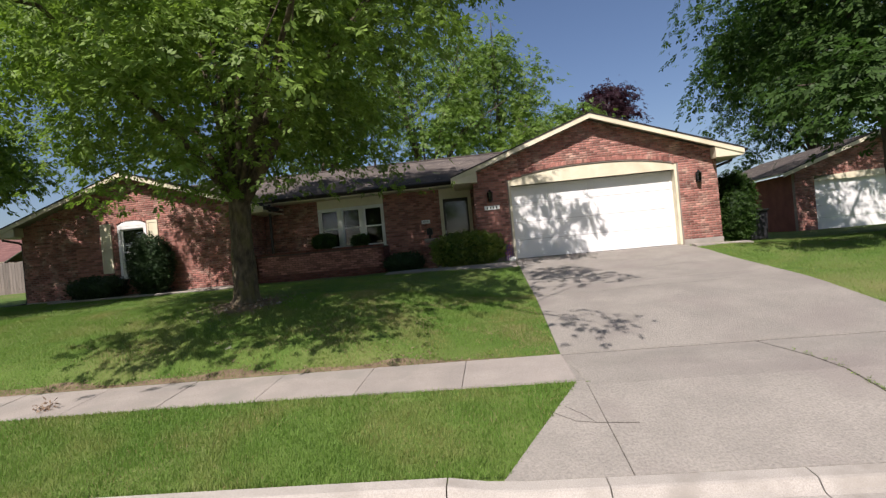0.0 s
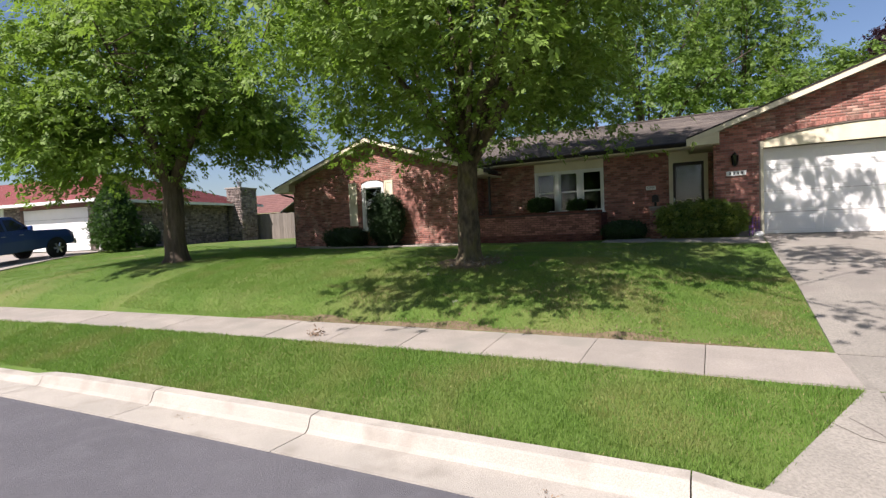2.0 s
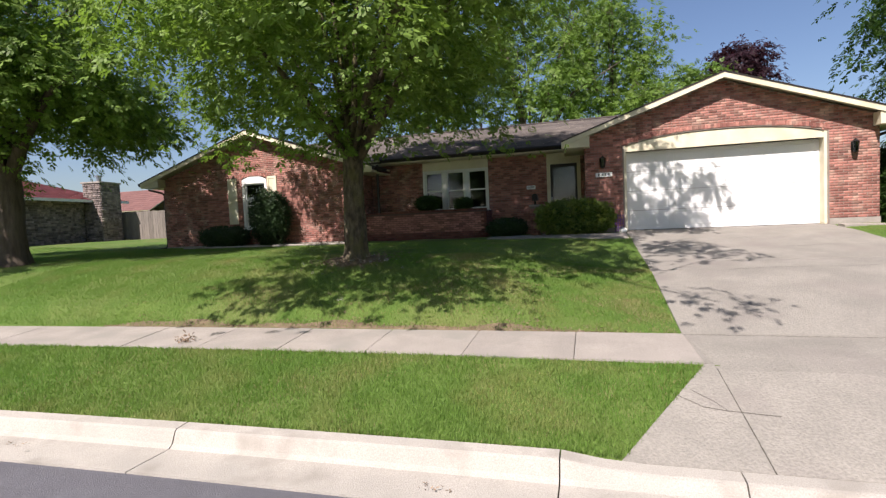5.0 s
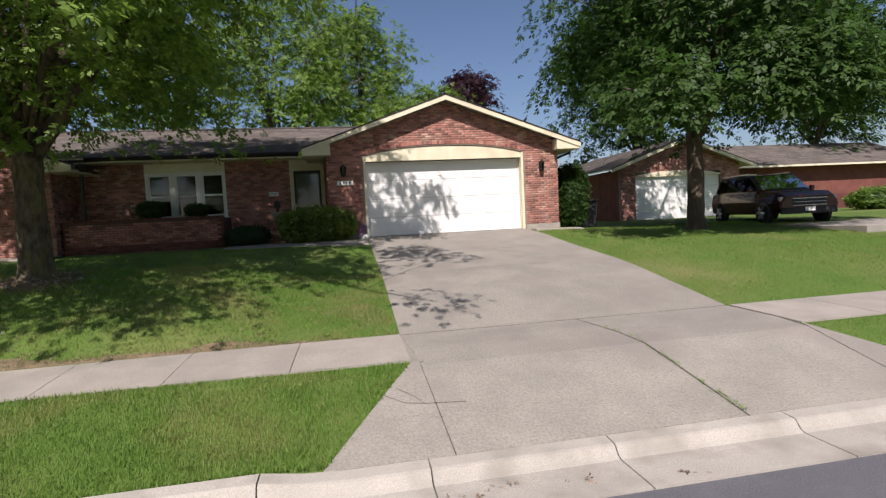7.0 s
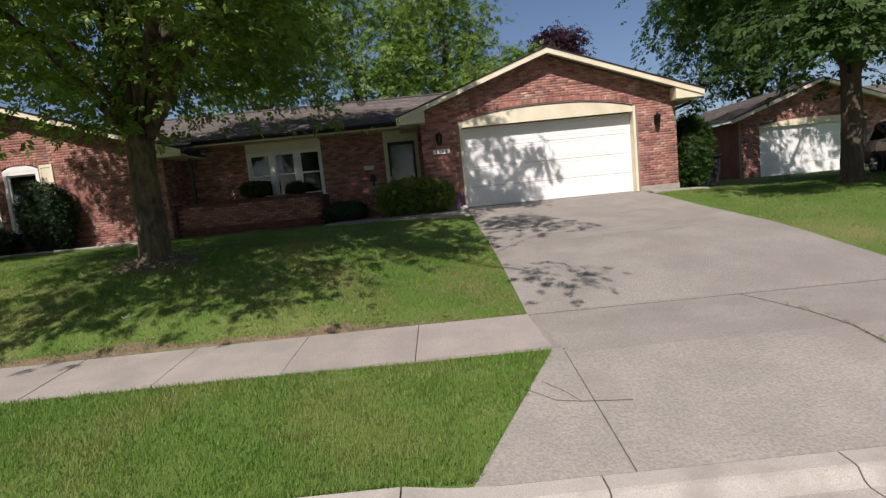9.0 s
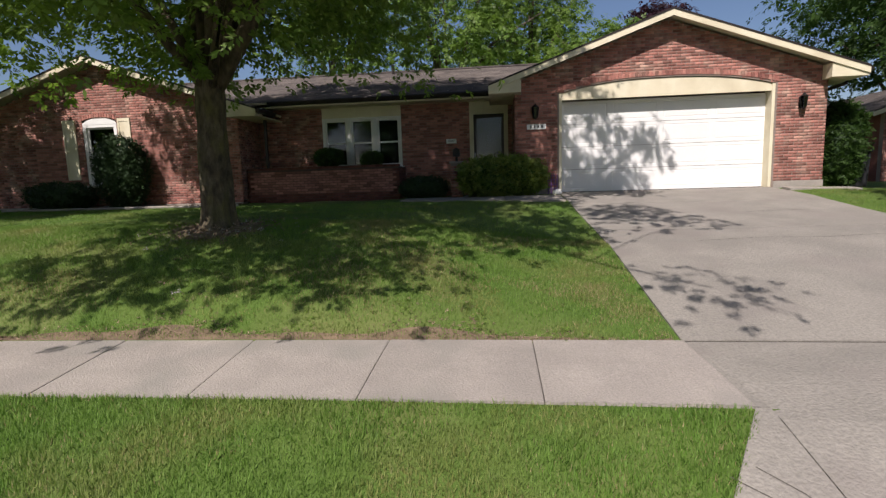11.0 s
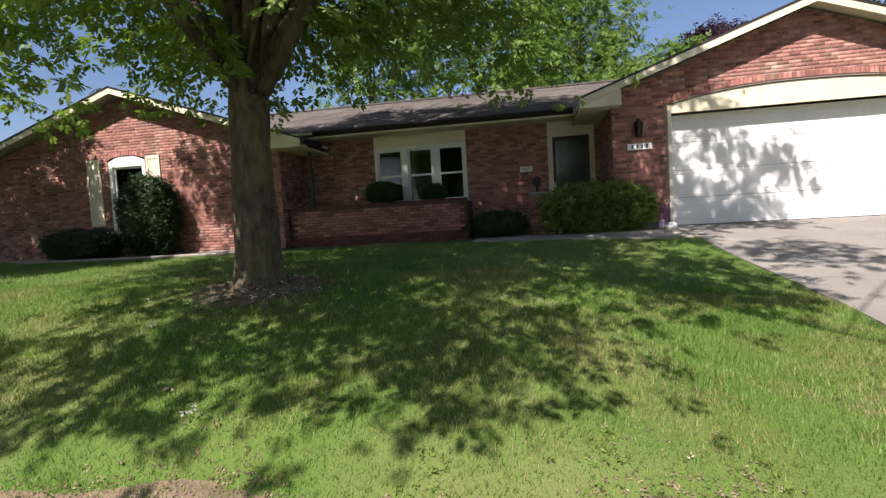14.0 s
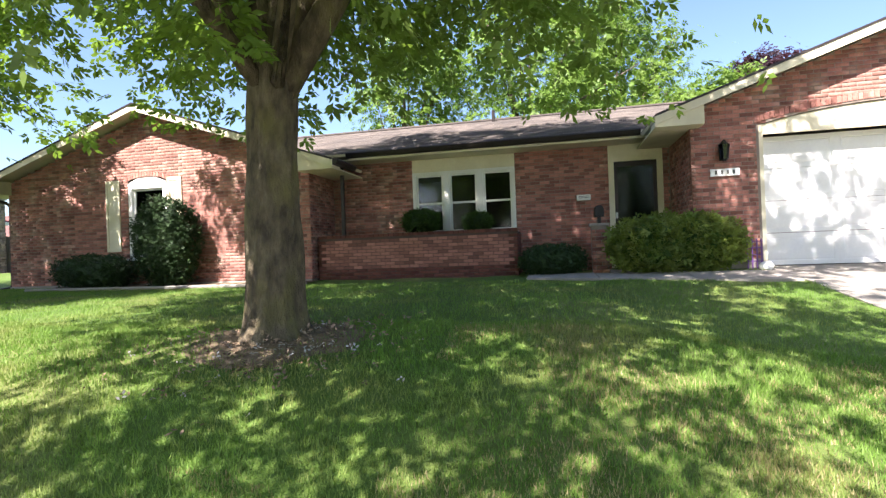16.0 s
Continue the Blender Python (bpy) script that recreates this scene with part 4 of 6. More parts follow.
def sprays(name, centres, axis, reach, per, size, leaflets, mat, parent, rng, low):
    """Leafy boughs: round each centre a tilted, drooping pad of leaves that lie along it like tiles, with some stray leaves."""
    m = len(centres)
    big = reach * rng.uniform(0.6, 1.35, m)
    out = centres[:, :2] - np.array(axis)
    out /= np.linalg.norm(out, axis=1, keepdims=True) + 1e-6
    tilt = rng.normal(size=(m, 2)) * 0.3 - out * 0.7
    i = np.repeat(np.arange(m), per)
    n = len(i)
    r, ang = np.sqrt(rng.random(n)), rng.uniform(0, 2 * np.pi, n)
    # the pad is lobed: boughs reach further in some directions
    lobe = 0.72 + 0.4 * np.sin(3 * ang + i * 1.7) * np.cos(2 * ang + i)
    u = np.stack([np.cos(ang), np.sin(ang)], 1)
    flat = u * (r * lobe * big[i])[:, None]
    z = big[i] * (0.36 - 0.68 * r ** 2) + (flat * tilt[i]).sum(1) + rng.normal(size=n) * 0.13 * big[i]
    pts = centres[i] + np.column_stack([flat, z])
    nrm = np.column_stack([u * (1.25 * r)[:, None] - tilt[i], np.ones(n)]) + rng.normal(size=(n, 3)) * 0.38
    a = np.column_stack([u + rng.normal(size=(n, 2)) * 0.6, -0.8 * r + rng.normal(size=n) * 0.25])
    stray = rng.random(n) < 0.14
    pts[stray] += rng.normal(size=(int(stray.sum()), 3)) * reach * 0.45
    a /= np.linalg.norm(a, axis=1, keepdims=True)
    nrm /= np.linalg.norm(nrm, axis=1, keepdims=True)
    keep = pts[:, 2] > low
    return blades(name, pts[keep], a[keep], nrm[keep], size, leaflets, mat, parent, rng)


def crown_clusters(rng, centre, radii, count, low, hollow=0.35):
    """Centres of leaf clumps in a lumpy crown with gaps."""
    out = []
    while len(out) < count:
        d = rng.normal(size=3)
        d /= np.linalg.norm(d)
        lump = 0.82 + 0.18 * math.sin(3.1 * d[0] + 5 * d[2]) * math.cos(4.3 * d[1] + 2 * d[0]) + 0.1 * math.sin(9 * d[0] * d[1] + 4 * d[2])
        r = (hollow + (1 - hollow) * rng.random() ** 0.6) * lump
        p = np.array(centre) + d * np.array(radii) * r
        if p[2] > low + 0.5 * rng.random():
            out.append(p)
    return np.array(out)


def tree(name, label, x, y, trunk_r, fork, centre, radii, count, per, leaf, leaflets, mat, bark, seed, low, spread=0.55, lean=(0, 0), category="tree", limbs=9, more=()):
    rng = np.random.default_rng(seed)
    z0 = float(ground_height(x, y))
    ob = empty(name, pose(x, y, z0), label, category)
    bm = bmesh.new()
    n, rings = (64, 60) if bark is BARK else (28, 24)
    top = fork - z0
    prev = None
    for i in range(rings + 1):
        t = i / rings
        z = -0.12 + (top + 0.35) * t
        flare = 0.5 * math.exp(-z / 0.14) if z > 0 else 0.5
        r = trunk_r * (1.03 - 0.16 * t + flare * 0.8)
        ring = []
        for k in range(n):
            a = 2 * math.pi * k / n
            bump = 1 + 0.04 * math.sin(3 * a + 2.2 * z) + 0.03 * math.sin(7 * a - 1.1 * z) + (0.16 * flare * math.sin(5 * a + seed))
            bump += 0.09 * noise.noise(Vector((5 * math.cos(a), 5 * math.sin(a), 1.7 * z + seed))) + 0.10 * noise.noise(Vector((15 * math.cos(a), 15 * math.sin(a), 2.6 * z + seed)))
            ring.append(bm.verts.new((r * bump * math.cos(a) + lean[0] * t, r * bump * math.sin(a) + lean[1] * t, z)))
        if prev:
            for k in range(n):
                bm.faces.new((prev[k], prev[(k + 1) % n], ring[(k + 1) % n], ring[k]))
        prev = ring
    bm.faces.new(prev)
    part("trunk", bm, bark, ob, smooth=True)
    c = crown_clusters(rng, np.array(centre) - (x, y, z0), radii, count, low - z0)
    for centre2, radii2, count2, low2 in more:
        c = np.concatenate([c, crown_clusters(rng, np.array(centre2) - (x, y, z0), radii2, count2, low2 - z0)])
    start = Vector((lean[0], lean[1], top))
    far = c[rng.permutation(len(c))]
    for i in range(limbs):
        a = 2 * math.pi * (i + 0.3 * rng.random()) / limbs
        want = np.array([math.cos(a), math.sin(a), 0.15 + 0.8 * (i % 3)])
        score = (far - np.array(start)) @ want - 0.2 * np.abs(np.linalg.norm(far - np.array(start), axis=1) - 0.8 * max(radii))
        end = Vector(far[int(np.argmax(score))])
        rise = 0.28 + 0.3 * rng.random()
        mid = start.lerp(end, 0.45) + Vector((rng.normal() * 0.2, rng.normal() * 0.2, rise * (end - start).length * 0.4))
        pts = [start - Vector((0, 0, 0.15)), start.lerp(mid, 0.4) + Vector((0, 0, 0.12)), mid, mid.lerp(end, 0.55), end]
        r0 = trunk_r * (0.62 if i < 3 else 0.36)
        bm = bmesh.new()
        tube(bm, pts, [r0, r0 * 0.75, r0 * 0.5, r0 * 0.27, 0.012], 9)
        for q in range(5):
            b0 = pts[2].lerp(pts[4], 0.15 * q)
            near = far[np.argsort(np.linalg.norm(far - np.array(b0), axis=1))[3 + 4 * q]]
            e = Vector(near)
            tube(bm, [b0, b0.lerp(e, 0.5) + Vector((0, 0, 0.15)), e], [r0 * 0.2, r0 * 0.13, 0.006], 5)
        part("limb", bm, bark, ob, smooth=True)
    sprays("crown", c, lean, spread, per, leaf, leaflets, mat, ob, rng, low - z0 - 0.3)
    return ob


def shrub(name, label, x, y, radii, mat, seed, count, leaf, square=2.0, category="shrub", lift=0.0, ground=None, core=0.86, cone=0.0):
    """A clipped shrub: a solid dark core painting in its inner shade, and leaves over a slightly uneven rounded body.
    """
    rng = np.random.default_rng(seed)
    z0 = float(ground_height(x, y)) if ground is None else ground
    ob = empty(name, pose(x, y, z0), label, category)
    d = rng.normal(size=(count, 3))
    d /= np.linalg.norm(d, axis=1, keepdims=True)
    d /= (np.abs(d) ** square).sum(1, keepdims=True) ** (1 / square)
    lump = 1 + 0.06 * np.sin(5 * d[:, 0] + 3 * d[:, 2]) * np.cos(4 * d[:, 1] + seed) + rng.normal(size=count) * 0.045
    pts = d * np.array(radii) * (lump * (0.82 + 0.18 * rng.random(count)))[:, None]
    pts[:, :2] *= (1.15 - cone * (0.5 + 0.5 * pts[:, 2:] / radii[2])) / (1.15 if cone == 0 else 1.0)
    pts[:, 2] = np.maximum(pts[:, 2] + radii[2] + lift, 0.02)
    foliage("leaves", pts, leaf, 5, mat, ob, rng, droop=0.0, flat=1.6)
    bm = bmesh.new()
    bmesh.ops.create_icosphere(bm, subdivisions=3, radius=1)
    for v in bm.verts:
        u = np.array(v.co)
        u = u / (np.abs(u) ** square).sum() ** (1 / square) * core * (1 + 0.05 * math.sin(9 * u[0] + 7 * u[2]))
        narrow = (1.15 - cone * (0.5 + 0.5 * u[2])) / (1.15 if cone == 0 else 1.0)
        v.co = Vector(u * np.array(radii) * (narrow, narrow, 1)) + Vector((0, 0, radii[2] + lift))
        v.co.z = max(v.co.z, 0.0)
    # Core in a dark green that paints in the shade between leaves.
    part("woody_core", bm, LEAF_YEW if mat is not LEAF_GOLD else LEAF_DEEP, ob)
    if lift:
        bm = bmesh.new()
        tube(bm, [(0, 0, -0.05), (0.02, 0, lift * 0.5), (0, 0, lift + radii[2] * 0.5)], [0.035, 0.03, 0.02], 7)
        part("stem", bm, BARK, ob)
    return ob


tree("shade_tree", "tall shade tree with broad green crown on the front lawn", -5.66, -5.6, 0.215, 1.85, (-5.7, -6.0, 4.5), (5.3, 5.6, 3.1), 330, 60, 0.21, 5, LEAF, BARK, 11, 2.05, spread=0.66, lean=(0.06, 0.0), limbs=11,
     more=[((-4.0, -4.6, 7.2), (4.4, 3.6, 2.2), 150, 5.3), ((-5.6, -4.0, 8.4), (4.6, 3.6, 2.4), 170, 6.5), ((-9.2, -3.8, 7.0), (3.0, 2.4, 2.0), 100, 4.7), ((-6.3, -11.3, 4.3), (2.4, 1.1, 0.8), 10, 3.6), ((-4.6, -11.2, 4.6), (1.4, 0.9, 0.8), 5, 3.9), ((-2.6, -9.6, 5.4), (2.2, 1.4, 0.9), 9, 4.6), ((-1.4, -8.6, 6.6), (1.8, 1.8, 1.2), 10, 5.6), ((-0.2, -4.9, 6.8), (1.3, 1.2, 0.8), 16, 5.8), ((-0.9, -11.8, 4.9), (0.5, 0.4, 0.3), 1, 4.6)])
tree("side_lawn_tree", "broad leafy tree with dark trunk beside the neighbour's drive", -15.4, -5.5, 0.30, 2.1, (-16.9, -5.9, 5.6), (5.2, 5.0, 4.5), 290, 50, 0.27, 5, LEAF, BARK_DARK, 23, 2.0, limbs=10, spread=0.78,
     more=[((-14.6, -2.6, 4.2), (2.4, 1.8, 1.2), 34, 3.0), ((-12.9, -6.0, 4.3), (1.7, 2.0, 1.1), 26, 3.0), ((-18.8, -7.2, 3.5), (2.8, 2.0, 1.2), 54, 1.9), ((-13.6, -4.4, 3.7), (2.0, 2.0, 0.9), 26, 2.6), ((-14.2, -7.2, 6.6), (2.2, 2.0, 1.8), 26, 4.6)])
tree("neighbour_tree", "large dark green tree casting shade on the neighbour's lawn", 9.75, -1.3, 0.235, 2.5, (10.5, -0.9, 6.6), (5.2, 5.4, 4.6), 260, 46, 0.3, 5, LEAF_DEEP, BARK_DARK, 37, 2.5, limbs=10, spread=0.9,
     more=[((7.2, -4.0, 3.1), (1.3, 1.2, 0.7), 22, 2.3), ((10.4, -4.8, 3.5), (2.3, 1.5, 1.1), 44, 2.3), ((13.8, -3.6, 4.0), (2.4, 2.0, 1.3), 40, 2.6), ((17.4, 3.2, 8.8), (5.4, 3.6, 2.2), 110, 5.4), ((10.2, 4.4, 7.4), (4.2, 3.4, 2.6), 70, 4.8)])
# trees behind the house
tree("rear_tree", "tall fresh green tree behind the house", -4.5, 19.0, 0.28, 4.0, (-4.0, 19.0, 10.2), (6.2, 5.0, 7.2), 150, 42, 0.4, 5, LEAF_FRESH, BARK_DARK, 41, 3.6, spread=1.28)
tree("rear_tree", "tall fresh green tree behind the house", -11.8, 20.0, 0.26, 4.0, (-11.6, 20.0, 9.6), (4.6, 4.0, 6.4), 110, 42, 0.4, 5, LEAF_FRESH, BARK_DARK, 43, 3.6, spread=1.20)
tree("rear_tree", "rounded yellow-green tree behind the garage", 4.3, 17.5, 0.2, 3.0, (4.6, 17.5, 6.2), (4.2, 3.5, 3.4), 120, 50, 0.36, 5, LEAF_FRESH, BARK_DARK, 47, 3.0, spread=1.12)
tree("rear_tree", "tall fresh green tree behind the house", 0.8, 25.0, 0.26, 5.0, (0.4, 25.0, 11.5), (5.5, 4.5, 7.2), 150, 42, 0.46, 5, LEAF_FRESH, BARK_DARK, 53, 4.0, spread=1.44)
tree("purple_leaf_tree", "dark purple leaved ornamental tree", 8.6, 24.0, 0.2, 3.0, (8.6, 24.0, 9.0), (3.8, 3.2, 3.4), 100, 46, 0.4, 5, LEAF_PURPLE, BARK_DARK, 59, 3.0, spread=0.96)
tree("rear_tree", "dark tree behind the neighbour's garage", 19.0, 17.0, 0.26, 4.0, (18.5, 17.0, 8.5), (5.6, 5.0, 5.8), 170, 38, 0.42, 5, LEAF_DEEP, BARK_DARK, 61, 3.2, spread=1.28)
tree("rear_tree", "dark tree behind the neighbour's house", 30.0, 14.0, 0.26, 4.0, (30.0, 14.0, 8.5), (7.0, 5.0, 6.5), 170, 38, 0.46, 5, LEAF_DEEP, BARK_DARK, 67, 2.6, spread=1.44)
tree("far_tree", "distant dark green tree down the street", -60.0, 0.5, 0.3, 3.0, (-60.0, 0.5, 5.5), (7.0, 6.0, 5.0), 150, 28, 0.6, 5, LEAF_DEEP, BARK_DARK, 71, 0.6, spread=1.60)
tree("far_tree", "distant green tree down the street", -66.0, -12.0, 0.3, 3.0, (-66.0, -12.0, 5.5), (7.0, 6.0, 5.0), 130, 28, 0.6, 5, LEAF_DEEP, BARK_DARK, 73, 0.6, spread=1.60)

# trees across the street, seen in the window panes only
tree("street_tree", "broad green tree on the far side of the street", -7.0, -33.0, 0.3, 3.0, (-9.0, -33.0, 5.6), (7.0, 5.0, 5.2), 110, 40, 0.5, 5, LEAF_DEEP, BARK_DARK, 91, 1.5, spread=1.60)
tree("street_tree", "broad green tree on the far side of the street", 3.5, -34.0, 0.3, 3.0, (3.5, -34.0, 5.5), (6.5, 5.0, 5.2), 110, 40, 0.5, 5, LEAF_DEEP, BARK_DARK, 93, 1.0, spread=1.60)
tree("street_tree", "broad green tree on the far side of the street", 17.0, -34.0, 0.3, 3.0, (17.0, -34.0, 6.5), (7.0, 5.0, 5.5), 110, 40, 0.5, 5, LEAF_DEEP, BARK_DARK, 95, 1.0, spread=1.60)

shrub("golden_hedge", "yellow-green clipped hedge beside the porch path", -1.38, 0.0, (1.02, 0.5, 0.47), LEAF_GOLD, 5, 4300, 0.15, 3.2)
shrub("yew_shrub", "low dark clipped shrub under the bedroom window", -13.3, -0.1, (0.92, 0.5, 0.37), LEAF_YEW, 6, 3600, 0.08, 2.8)
shrub("topiary_shrub", "tall dark rounded shrub against the gable wall", -11.4, -0.12, (0.68, 0.5, 0.95), LEAF_YEW, 7, 6000, 0.085, 2.4, core=0.72)
shrub("yew_shrub", "low dark rounded shrub beside the brick pier", -3.45, 0.55, (0.62, 0.42, 0.29), LEAF_YEW, 8, 2600, 0.075, 2.6)
shrub("topiary_ball", "clipped green ball shrub behind the planter wall", -6.15, 1.12, (0.40, 0.34, 0.25), LEAF_DEEP, 9, 2400, 0.07, 2.2, lift=0.16, ground=0.7)
shrub("topiary_ball", "clipped green ball shrub behind the planter wall", -4.95, 1.15, (0.30, 0.3, 0.21), LEAF_DEEP, 10, 1900, 0.07, 2.2, lift=0.12, ground=0.7)
shrub("side_shrub", "tall dark leafy shrub beside the garage corner", 6.75, 0.9, (0.55, 0.6, 1.05), LEAF_DEEP, 12, 4200, 0.13, 2.3)


# ---- grass ----
def allowed(x, y):
    e = y - street(x) * np.clip(-y / 8, 0, 1)
    drive = (x > 0.03) & (x < 5.02) & (e > -11.1) & (e < 0.2)
    apron = (e < -9.58) & (x > 0.08 - 0.62 * np.clip(-e - 9.62, 0, 1.5)) & (x < 4.97 + 0.62 * np.clip(-e - 9.62, 0, 1.5))
    paved = (e > -9.61) & (e < -8.345) | (e < -11.05) | drive | apron
    path = (x > -3.95) & (x < 0.05) & (y > -0.62 - 0.25 * (x + 3.9))
    home = (y > 0.2) & (x > -17) & (x < 6.8) | (y > -0.55) & (x > -14.4) & (x < -0.1)
    trunk = (x + 5.66) ** 2 + (y + 5.6) ** 2 < 0.42 ** 2
    return ~(paved | path | home | trunk)


def grass(name, label, count, x0, x1, y0, y1, tall, seed, mat=None, patches=False):
    rng = np.random.default_rng(seed)
    x, y = rng.uniform(x0, x1, count), rng.uniform(y0, y1, count)
    keep = allowed(x, y)
    # thinner where the turf is worn: along the bank above the pavement and round the tree
    worn = np.exp(-((y + 8.05) / 0.35) ** 2) * 0.55 + np.exp(-(((x + 5.5) ** 2 + (y + 5.7) ** 2) / 0.9)) * 0.8
    keep &= rng.random(count) > worn
    if patches:
        spot = np.sin(2.1 * x + 1.3 * np.sin(1.7 * y + seed)) * np.sin(2.6 * y + 1.1 * np.sin(2.3 * x)) + 0.4 * np.sin(6.3 * x + 4.0 * np.sin(5.1 * y))
        keep &= rng.random(count) < np.clip(spot * 1.3 + 0.1, 0.0, 1.0)
    x, y = x[keep], y[keep]
    n = len(x)
    z = uneven_ground(x, y) - 0.006
    clump = 0.75 + 0.5 * (np.sin(5.3 * x + 2.1 * np.sin(3.7 * y)) * np.sin(4.9 * y + 1.3 * np.sin(4.1 * x)) * 0.5 + 0.5)
    h = tall * clump * rng.uniform(0.5, 1.2, n)
    a, lean = rng.uniform(0, 2 * np.pi, n), rng.uniform(0.1, 0.75, n) * h
    w = rng.uniform(0.0025, 0.005, n)
    b = a + np.pi / 2 + rng.normal(size=n) * 0.4
    base = np.stack([x, y, z], 1)
    side = np.stack([np.cos(b) * w, np.sin(b) * w, np.zeros(n)], 1)
    tip = base + np.stack([np.cos(a) * lean, np.sin(a) * lean, h], 1)
    V = np.stack([base - side, base + side, tip], 1).reshape(-1, 3)
    ob = polys(name, V, np.arange(3 * n).reshape(-1, 3), mat or BLADES)
    return tagged(ob, label, "grass", kind="stuff")


grass("grass_strip", "short mown green grass between kerb and pavement", 190000, -13, 0.2, -11.6, -9.5, 0.052, 3)
grass("lawn_grass", "green mown lawn grass on the bank above the pavement", 230000, -13, 0.3, -8.6, -5.0, 0.045, 4)
grass("lawn_grass", "green mown lawn grass before the house", 90000, -18, 0.4, -5.0, 0.3, 0.045, 5)
grass("lawn_grass", "green mown lawn grass beside the driveway", 115000, 4.9, 14, -8.6, 1.5, 0.042, 6)
grass("lawn_grass", "green mown lawn grass beside the neighbour's drive", 170000, -30, -12.9, -9.6, 0.5, 0.045, 8)
grass("grass_strip", "short mown green grass between kerb and pavement", 170000, -30, -12.9, -13.4, -10.0, 0.05, 9)
grass("grass_strip", "short mown green grass between kerb and pavement", 22000, 5.0, 12, -11.1, -9.5, 0.036, 7)

grass("dry_grass", "patches of straw-coloured dry grass on the sunny bank", 52000, -4.2, 0.1, -8.35, -5.2, 0.04, 12, STRAW, True)
grass("dry_grass", "thin straw-coloured dry grass along the pavement", 26000, -9.0, -4.0, -8.35, -7.3, 0.035, 13, STRAW, True)
grass("dry_grass", "small patches of dry grass in the kerb strip", 14000, -12, 0.0, -11.1, -9.6, 0.04, 14, STRAW, True)


# ---- litter and small things ----
def dead_leaves(name, label, x, y, r, count, mat, size, seed, lift=0.02, kind="stuff"):
    rng = np.random.default_rng(seed)
    p = rng.normal(size=(count, 2)) * r
    X, Y = x + p[:, 0], y + p[:, 1]
    pts = np.stack([X, Y, ground_height(X, Y) + lift + rng.random(count) * 0.03], 1)
    ob = foliage(name, pts, size, 3, mat, None, rng, droop=0.0, flat=0.5)
    return tagged(ob, label, "leaf litter", kind=kind)


dead_leaves("leaf_litter", "brown leaf litter round the foot of the tree", -5.45, -5.85, 0.42, 420, LEAF_DRY, 0.08, 81)
dead_leaves("leaf_litter", "pale leaf litter round the foot of the tree", -5.4, -5.9, 0.4, 90, LITTER, 0.06, 85)
mound = sheet("tree_soil", np.linspace(-1, 1, 25), np.linspace(-1, 1, 25), lambda x, y: x * 0, SOIL)
for v in mound.data.vertices:
    a, r = v.co.x, v.co.y
    x, y = -5.62 + 0.75 * a, -5.7 + 0.6 * r
    fall = 0.03 * (1 - (a * a + r * r) * (0.95 + 0.25 * math.sin(5 * a + 3 * r)))
    v.co = (x, y, float(uneven_ground(x, y)) + max(-0.03, fall))
tagged(mound, "patch of bare brown soil round the tree's foot", "soil", kind="structure")
rng = np.random.default_rng(82)
ex = np.concatenate([rng.uniform(-9, 0.0, 700), rng.normal(-1.8, 0.5, 260), rng.normal(-4.6, 0.4, 200), rng.normal(-6.4, 0.3, 160)])
ey = -8.31 + np.abs(rng.normal(size=len(ex))) * 0.09 * (1.2 + np.sin(2.3 * ex) + 0.6 * np.sin(5.1 * ex)) + street(ex)
tagged(foliage("dry_thatch", np.stack([ex, ey, uneven_ground(ex, ey) + 0.012], 1), 0.04, 3, LEAF_DRY, None, rng, 0.0, 0.3), "dry brown thatch along the pavement's edge", "leaf litter", kind="stuff")
bank = sheet("bare_soil", np.arange(-9.0, 0.01, 0.1), np.linspace(0, 1, 4), lambda x, y: x * 0, SOIL)
for v in bank.data.vertices:
    w = 0.05 + 0.05 * (1.2 + math.sin(2.3 * v.co.x) + 0.6 * math.sin(5.1 * v.co.x))
    v.co.y = -8.352 + w * v.co.y + float(street(np.array(v.co.x)))
    v.co.z = float(uneven_ground(v.co.x, v.co.y)) + 0.006
tagged(bank, "strip of bare worn soil beside the pavement", "soil", kind="structure")
dead_leaves("fallen_leaf", "pale crumpled leaf lying on the lawn", -4.86, -7.88, 0.02, 7, LITTER, 0.06, 83, 0.05)
dead_leaves("fallen_twig_leaves", "small clump of dark dead leaves on the pavement", -6.55, -9.35, 0.06, 22, LEAF_DRY, 0.12, 84, 0.03)
for k, (x, y) in enumerate(((0.25, -11.55), (0.55, -11.5), (1.2, -11.6), (-6.5, -11.6), (1.9, -11.65), (-2.2, -11.6))):
    ob = foliage("gutter_leaves", np.array([[x, y, -1.545]]) + np.random.default_rng(k).normal(size=(6, 3)) * (0.08, 0.03, 0.003), 0.06, 3, LEAF_DRY, None, np.random.default_rng(90 + k), 0.0, 0.2)
    tagged(ob, "few dark dead leaves in the gutter", "leaf litter", kind="stuff")
# weeds in the driveway joint
rng = np.random.default_rng(5)
wy = -8.9 - 2.1 * rng.random(110) ** 0.7
tagged(foliage("joint_weeds", np.stack([2.58 - 0.147 * (wy + 8.36) + rng.normal(size=110) * 0.014, wy, drive_height(wy) + 0.005], 1), 0.04, 3, LEAF, None, rng, -0.6, 0.6), "low green weeds growing in the driveway joint", "weeds", kind="stuff")
